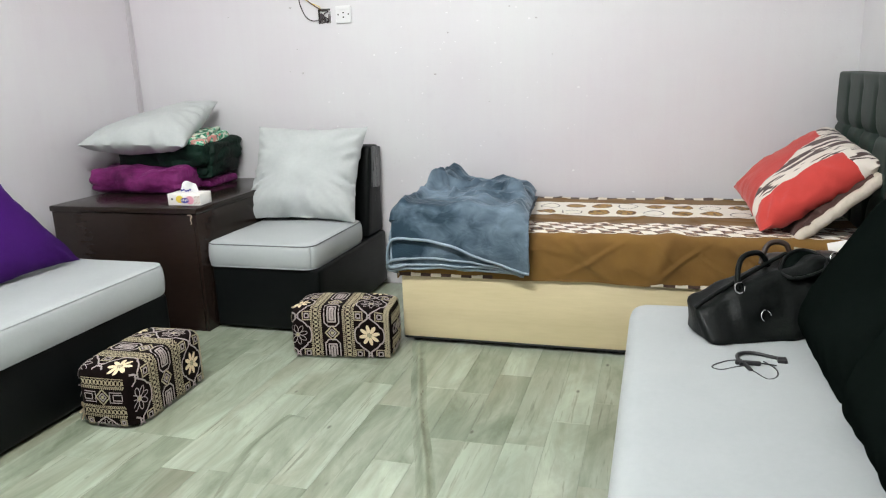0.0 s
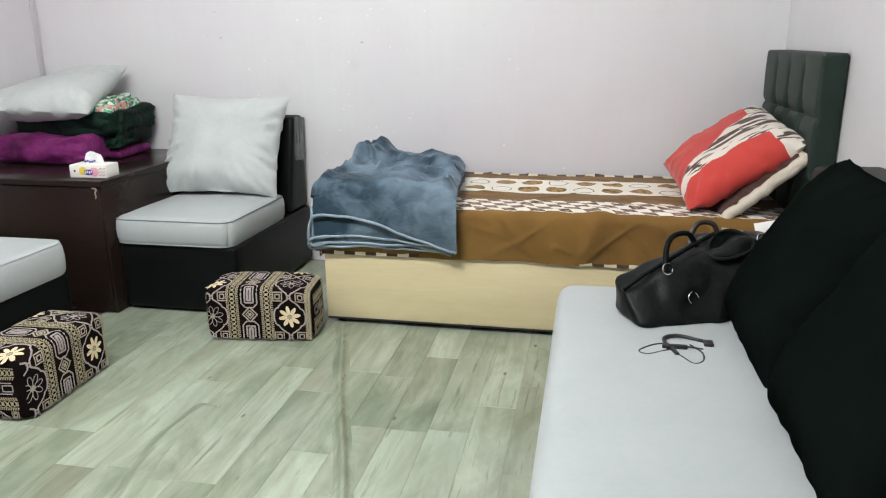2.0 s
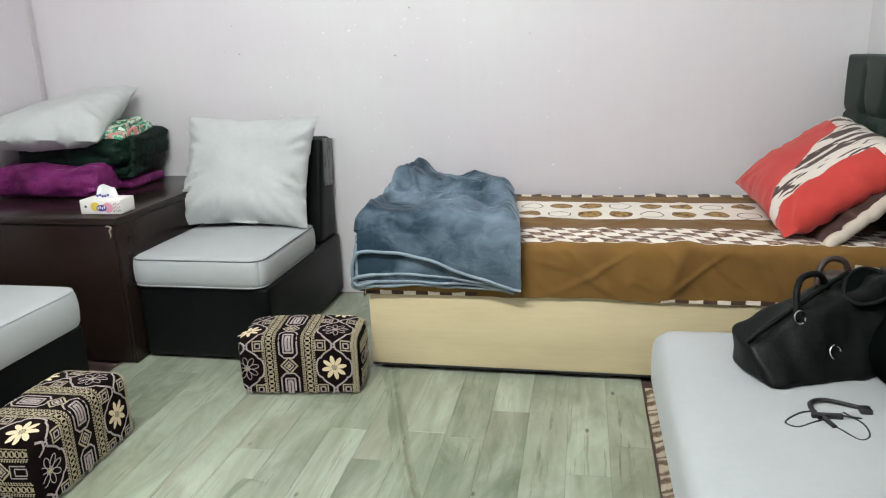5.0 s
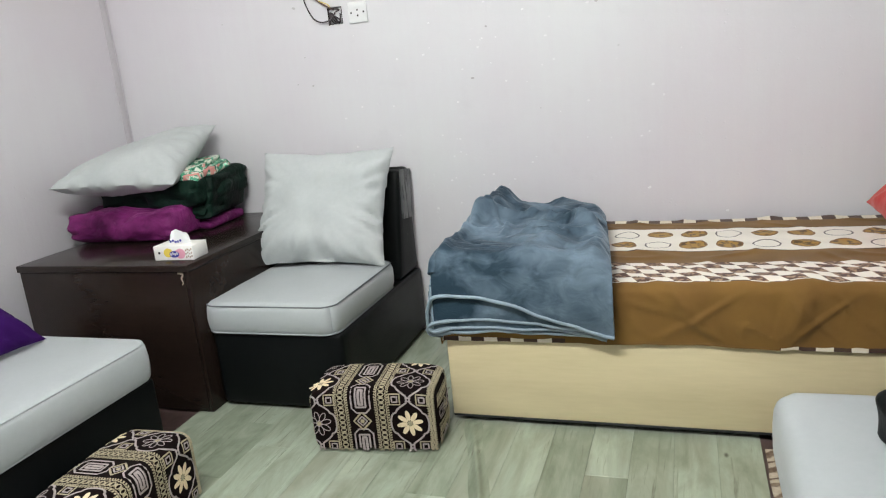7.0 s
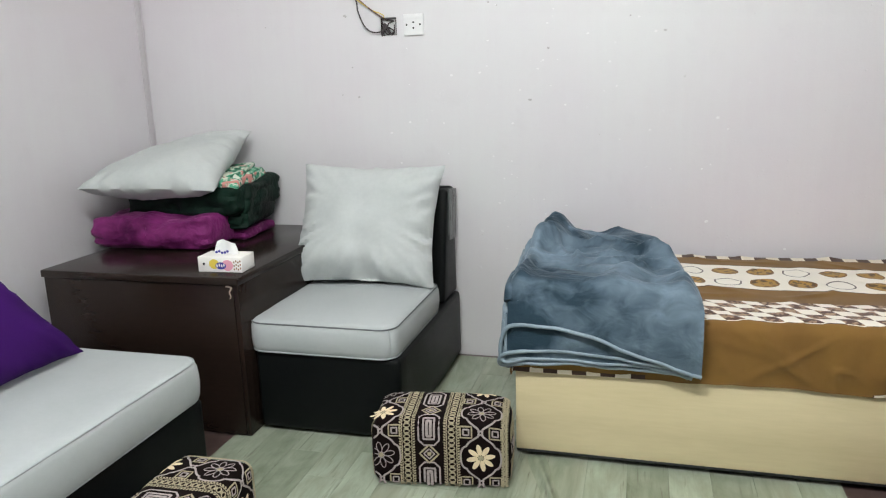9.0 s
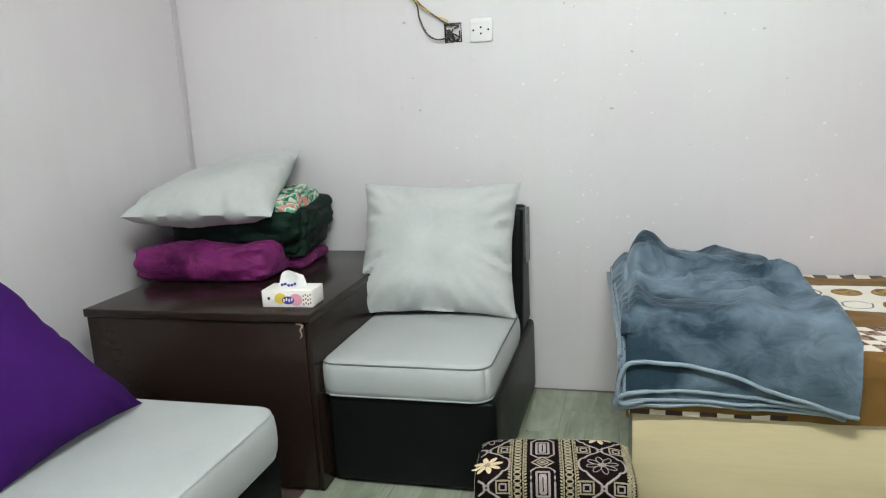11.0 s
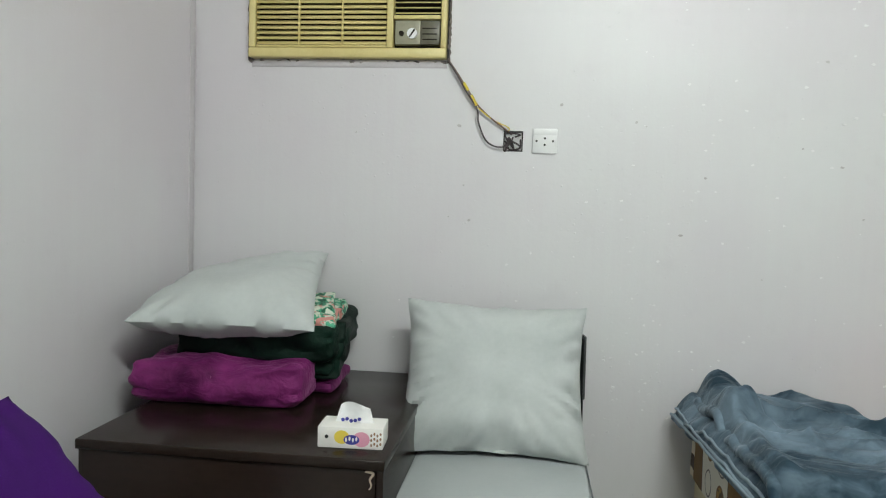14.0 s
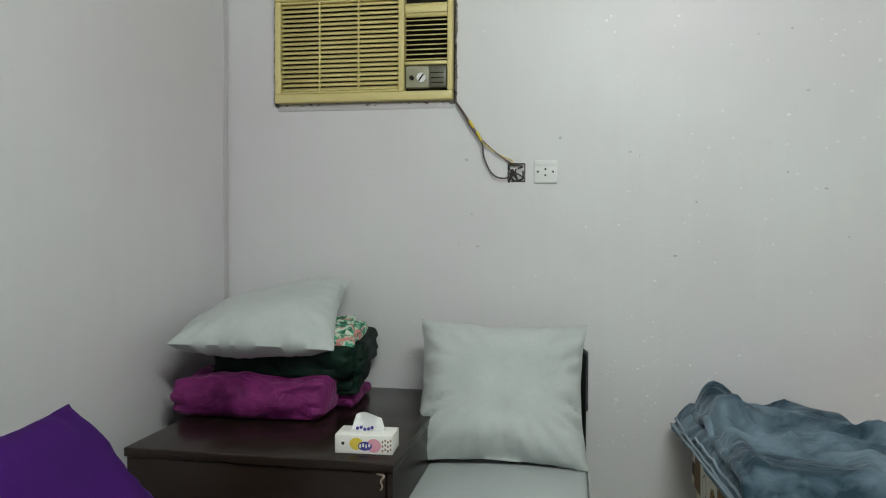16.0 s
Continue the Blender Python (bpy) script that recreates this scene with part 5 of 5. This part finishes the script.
# ---- window air conditioner ----
def air_conditioner():
    x0, x1, z0, z1, yf = -2.175, -1.421, 1.780, 2.226, 4.262
    t = thing("air_conditioner", "yellowed cream window air conditioner set through the wall", "air conditioner")
    # near-black block: the shade between the louvres is put into its colour
    part("case", boxed(x0 + 0.02, x1 - 0.02, yf + 0.045, YF + 0.19, z0 + 0.004, z1 - 0.004, 0.004), M_ACDARK, t, "case behind the grille, near-black in place of the shade there")
    f = bmesh.new()
    b = 0.026
    box(f, x0, x1, yf, YF + 0.02, z0, z0 + b + 0.010, 0.005)
    box(f, x0, x1, yf, YF + 0.02, z1 - b, z1, 0.005)
    box(f, x0, x0 + b, yf + 0.0005, YF + 0.019, z0 + b + 0.0105, z1 - b - 0.0005, 0.005)
    box(f, x1 - b * 0.8, x1, yf + 0.0005, YF + 0.019, z0 + b + 0.0105, z1 - b - 0.0005, 0.005)
    xm = -1.632
    box(f, xm - 0.012, xm + 0.012, yf + 0.0005, yf + 0.05, z0 + b + 0.0105, z1 - b - 0.0005, 0.004)
    part("frame", f, M_AC, t, "cream plastic front frame")
    za, zb = z0 + 0.046, z1 - 0.036
    gx0, gx1 = x0 + b + 0.002, xm - 0.014
    for z in (za - 0.008, zb):
        part("grille_rim", boxed(gx0, gx1, yf + 0.006, yf + 0.03, z, z + 0.008, 0.002), M_AC, t)
    n = 19
    step = (zb - za) / n
    bm = bmesh.new()
    box(bm, gx0 + 0.001, gx1 - 0.001, -0.010, 0.010, -0.0038, 0.0038, 0.0012, 1)
    bmesh.ops.rotate(bm, verts=bm.verts, cent=(0, 0, 0), matrix=Matrix.Rotation(radians(32), 3, "X"))
    first = part("louvre", bm, M_AC, t)
    first.matrix_basis = pose(0, yf + 0.018, za + step * 0.5)
    for k in range(1, n):
        o = new("louvre", first.data)
        o.parent = t
        o.matrix_basis = pose(0, yf + 0.018, za + step * (k + 0.5))
    for q in (1, 2):
        x = gx0 + (gx1 - gx0) * q / 3
        part("grille_bar", boxed(x - 0.0025, x + 0.0025, yf + 0.004, yf + 0.02, za, zb, 0.001), M_AC, t)
    hx0, hx1 = xm + 0.014, x1 - b * 0.8 - 0.002
    hz = z0 + 0.155
    bm = bmesh.new()
    box(bm, hx0 + 0.001, hx1 - 0.001, -0.009, 0.009, -0.0020, 0.0020, 0.0008, 1)
    bmesh.ops.rotate(bm, verts=bm.verts, cent=(0, 0, 0), matrix=Matrix.Rotation(radians(18), 3, "X"))
    vane = part("air_vane", bm, M_AC, t)
    vane.matrix_basis = pose(0, yf + 0.022, hz + 0.012)
    for k in range(1, 12):
        o = new("air_vane", vane.data)
        o.parent = t
        tilt = -70 if k == 9 else (-62 if k == 11 else 0)
        o.matrix_basis = pose(0, yf + 0.022 - (0.004 if k >= 9 else 0), hz + 0.012 + 0.0196 * k, tilt, 2.5 if k == 10 else 0, 0)
    part("vane_flap", boxed(hx0 + 0.001, hx1 - 0.001, yf + 0.008, yf + 0.013, zb - 0.058, zb - 0.030, 0.001), M_AC, t)
    part("vent_sill", boxed(hx0, hx1, yf + 0.002, yf + 0.045, hz - 0.014, hz, 0.003), M_AC, t)
    plate = part("control_plate", boxed(hx0 + 0.006, hx0 + 0.100, yf + 0.008, yf + 0.04, z0 + 0.050, hz - 0.018, 0.002), M_ACPANEL, t, "grey control plate")
    part("control_plate", boxed(hx0 + 0.101, hx1 - 0.002, yf + 0.009, yf + 0.04, z0 + 0.050, hz - 0.018, 0.002), M_ACDARKPANEL, t, "smoky plate with unreadable lines")
    bars = bmesh.new()
    for k in range(3):
        box(bars, hx0 + 0.108, hx1 - 0.012, yf + 0.0075, yf + 0.0088, z0 + 0.066 + 0.020 * k, z0 + 0.070 + 0.020 * k)
    part("text_bars", bars, M_ACDARK, t, smooth=False)
    for cx, r, mat in ((hx0 + 0.030, 0.009, M_ACDARK), (hx0 + 0.070, 0.019, M_WHITE)):
        bm = bmesh.new()
        disc(bm, (cx, yf + 0.0078, z0 + 0.089), r, r, (1, 0, 0), (0, 0, 1), (0, -1, 0), 0.008, 20)
        k = part("knob", bm, mat, t)
    part("pointer", boxed(-0.0028, 0.0028, -0.0125, -0.009, -0.017, 0.017, 0.001), M_ACDARK, t).matrix_basis = pose(hx0 + 0.070, yf + 0.010, z0 + 0.089, 0, 35, 0)
    return t


air_conditioner()


def rough_edge():
    """Broken plaster round the air conditioner's opening."""
    bm = bmesh.new()
    x0, x1, z0, z1 = AC_HOLE
    for k, (a, b) in enumerate((((x0, z0), (x1, z0)), ((x0, z1), (x1, z1)), ((x0, z0), (x0, z1)), ((x1, z0), (x1, z1)))):
        for layer in range(2):
            pts = []
            for q in range(61):
                f = q / 60
                w = 0.008 if k < 2 else 0.004
                jx, jz = w * n3(q * 0.35, k * 5.0, layer * 9.0) * 1.6, w * n3(q * 0.4, k * 3.0 + 7, layer * 4.0) * 1.6
                pts.append((a[0] + (b[0] - a[0]) * f + jx * (k >= 2), YF + 0.001, a[1] + (b[1] - a[1]) * f + jz * (k < 2)))
            tube(pts, lambda f, k=k, layer=layer: 0.0026 + 0.0065 * abs(n3(f * 22, k * 2.0, layer * 3.0)), False, 6, bm)
    ob = part("plaster_edge", bm, M_CEMENT, smooth=False)
    return tagged(ob, "rough broken plaster edge round the air conditioner opening", "plaster", kind="structure")


rough_edge()


def filler_strip():
    bm = bmesh.new()
    box(bm, -2.172, -1.418, YF - 0.003, YF + 0.001, 1.749, 1.7785, 0.001, 1)
    return tagged(part("trim", bm, M_STRIP), "lilac-grey filler strip below the air conditioner", "filler", kind="structure")


filler_strip()


def wiring():
    t = thing("wire", "loose wires with yellow tape hanging below the air conditioner", "wire")
    y = YF - 0.012
    a = [(-1.416, y, 1.782), (-1.375, y - 0.01, 1.725), (-1.335, y - 0.012, 1.665), (-1.30, y - 0.010, 1.615)]
    part("brown_strand", tube(spline(a + [(-1.255, y - 0.006, 1.572), (-1.205, y - 0.003, 1.535), (-1.17, y + 0.02, 1.51)], 8), 0.0032, sides=8), M_WIRE_B, t)
    part("dark_strand", tube(spline([(-1.416, y - 0.005, 1.780), (-1.378, y - 0.014, 1.722), (-1.34, y - 0.018, 1.66), (-1.30, y - 0.015, 1.60), (-1.293, y - 0.012, 1.55), (-1.265, y - 0.010, 1.487), (-1.225, y - 0.008, 1.462), (-1.18, y, 1.470), (-1.165, y + 0.02, 1.50)], 8), 0.0032, sides=8), M_WIRE_D, t)
    part("yellow_tape", tube(spline([(-1.352, y - 0.013, 1.692), (-1.335, y - 0.014, 1.664)], 4), 0.0062, sides=10), M_WIRE_Y, t, "yellow tape")
    part("yellow_tape", tube(spline([(-1.322, y - 0.014, 1.648), (-1.303, y - 0.014, 1.610)], 4), 0.0058, sides=10), M_WIRE_Y, t)
    part("yellow_strand", tube(spline([(-1.30, y - 0.014, 1.605), (-1.24, y - 0.006, 1.56), (-1.185, y - 0.004, 1.535), (-1.18, y - 0.002, 1.522)], 6), 0.002, sides=6), M_WIRE_Y, t)
    r = random.Random(5)
    for k in range(5):
        pts = [(-1.165 + r.uniform(-0.032, 0.030), YF + 0.012 - 0.02 * r.random(), 1.485 + r.uniform(-0.042, 0.03)) for q in range(4)]
        part("tangled_strand", tube(spline(pts, 6), 0.0032, sides=6), M_WIRE_D, t)
    return t


wiring()


def socket_box():
    t = thing("junction_box", "open pale junction box sunk in the wall with bare wires", "junction box")
    a, b, c, d = BOX_HOLE
    bm = bmesh.new()
    box(bm, a + 0.004, b - 0.004, YF + 0.014, YF + 0.018, c + 0.006, d - 0.006)
    part("back_plate", bm, M_WHITE, t, "pale plastic back")
    for x in (a + 0.001, b - 0.004):
        part("box_side", boxed(x, x + 0.003, YF + 0.0005, YF + 0.045, c + 0.002, d - 0.002), M_ACDARK, t)
    return t


socket_box()


def wall_socket():
    cx, cz, s = -1.048, 1.487, 0.045
    t = thing("wall_socket", "white plastic wall socket plate with round pin holes", "socket")
    part("plate", boxed(cx - s, cx + s, YF - 0.011, YF + 0.001, cz - s, cz + s, 0.003), M_WHITE, t)
    part("upper_lip", boxed(cx - s + 0.003, cx + s - 0.003, YF - 0.0125, YF - 0.0112, cz + 0.022, cz + s - 0.004, 0.0005), M_WHITE, t)
    for dx, dz in ((0, 0.010), (0, -0.014), (-0.030, 0.0), (0.030, 0.0)):
        bm = bmesh.new()
        disc(bm, (cx + dx, YF - 0.0111, cz + dz), 0.0042, 0.0042, (1, 0, 0), (0, 0, 1), (0, -1, 0), 0.0006, 12)
        part("pin_hole", bm, M_HOLE, t, smooth=False)
    return t


wall_socket()


# ---- rumpled mat beside the vinyl ----
def mat_on_floor():
    rows = []
    for i in range(24):
        x = 0.546 + 0.5 * i / 23
        row = []
        for j in range(140):
            y = 1.0 + 2.33 * j / 139 + 0.012 * n3(x * 12, 0.3)
            z = -0.004 + 0.012 * abs(math.sin(y * 34 - x * 9 + 2.2 * n3(x * 3, y * 3))) ** 1.5 + 0.003 * n3(x * 20, y * 20)
            row.append((x + 0.01 * n3(y * 9, 1.0), y, max(z, -0.003)))
        rows.append(row)
    return tagged(part("floor_mat", shell(rows, -0.003), M_RUG), "rumpled beige and brown mat showing beside the sofa", "mat")


mat_on_floor()


# ---- vinyl floor with its planks ----
def vinyl_floor():
    x0, x1, y0, y1 = -1.50, 0.538, YB + 0.02, 4.262
    t = tagged(part("vinyl_floor", boxed(x0, x1, y0, y1, -0.0065, -0.0028), M_SEAM, smooth=False), "grey-green wood-look vinyl sheet laid in planks", "floor covering", kind="structure")
    w, gap = 0.1274, 0.00035
    lengths = [0.36, 0.55, 0.74, 0.92]
    meshes = {}
    for ln in lengths:
        bm = boxed(-w / 2 + gap, w / 2 - gap, 0.0, ln - 2 * gap, -0.0027, 0.0, 0.0005, 1)
        me = bpy.data.meshes.new("plank")
        bm.to_mesh(me)
        bm.free()
        me.materials.append(M_VINYL)
        meshes[ln] = me
    r = random.Random(12)
    for k in range(16):
        x = x0 + w * (k + 0.5)
        y = y0
        while y < y1 - 0.05:
            room = y1 - y
            fit_in = [q for q in lengths if q <= room + 0.001]
            ln = r.choice(fit_in) if fit_in else None
            if ln is None or room - ln < 0.05:
                bm = boxed(-w / 2 + gap, w / 2 - gap, 0.0, room - gap, -0.0027, 0.0, 0.0005, 1)
                me = bpy.data.meshes.new("plank")
                bm.to_mesh(me)
                bm.free()
                me.materials.append(M_VINYL)
                ln = room
            else:
                me = meshes[ln]
            o = new("plank", me)
            o.parent = t
            o.location = (x, y + gap, 0)
            y += ln

    def ridge(points, width, height):
        line = spline(points, 10)
        rows = []
        for i, p in enumerate(line):
            d = (line[min(i + 1, len(line) - 1)] - line[max(i - 1, 0)]).normalized()
            s = Vector((-d.y, d.x, 0))
            f = math.sin(math.pi * i / (len(line) - 1)) ** 0.4
            ww = width * (1 + 0.25 * n3(i * 0.2, 1.0))
            rows.append([p + s * ww * q + Vector((0, 0, 0.0006 + height * f * math.exp(-(q / 0.22) ** 2) - 0.0012 * (abs(q) > 0.46))) for q in (-0.5, -0.38, -0.28, -0.2, -0.12, -0.05, 0, 0.05, 0.12, 0.2, 0.28, 0.38, 0.5)])
        return part("crease", shell(rows), M_VINYL, t, "raised crease in the vinyl sheet")
    ridge([(-0.40, 3.41, 0), (-0.30, 3.10, 0), (-0.18, 2.73, 0), (-0.015, 2.28, 0), (0.10, 1.85, 0), (0.16, 1.4, 0)], 0.062, 0.019)
    ridge([(-0.60, 2.62, 0), (-0.625, 2.42, 0), (-0.585, 2.18, 0), (-0.50, 1.85, 0)], 0.080, 0.012)
    return t


vinyl_floor()
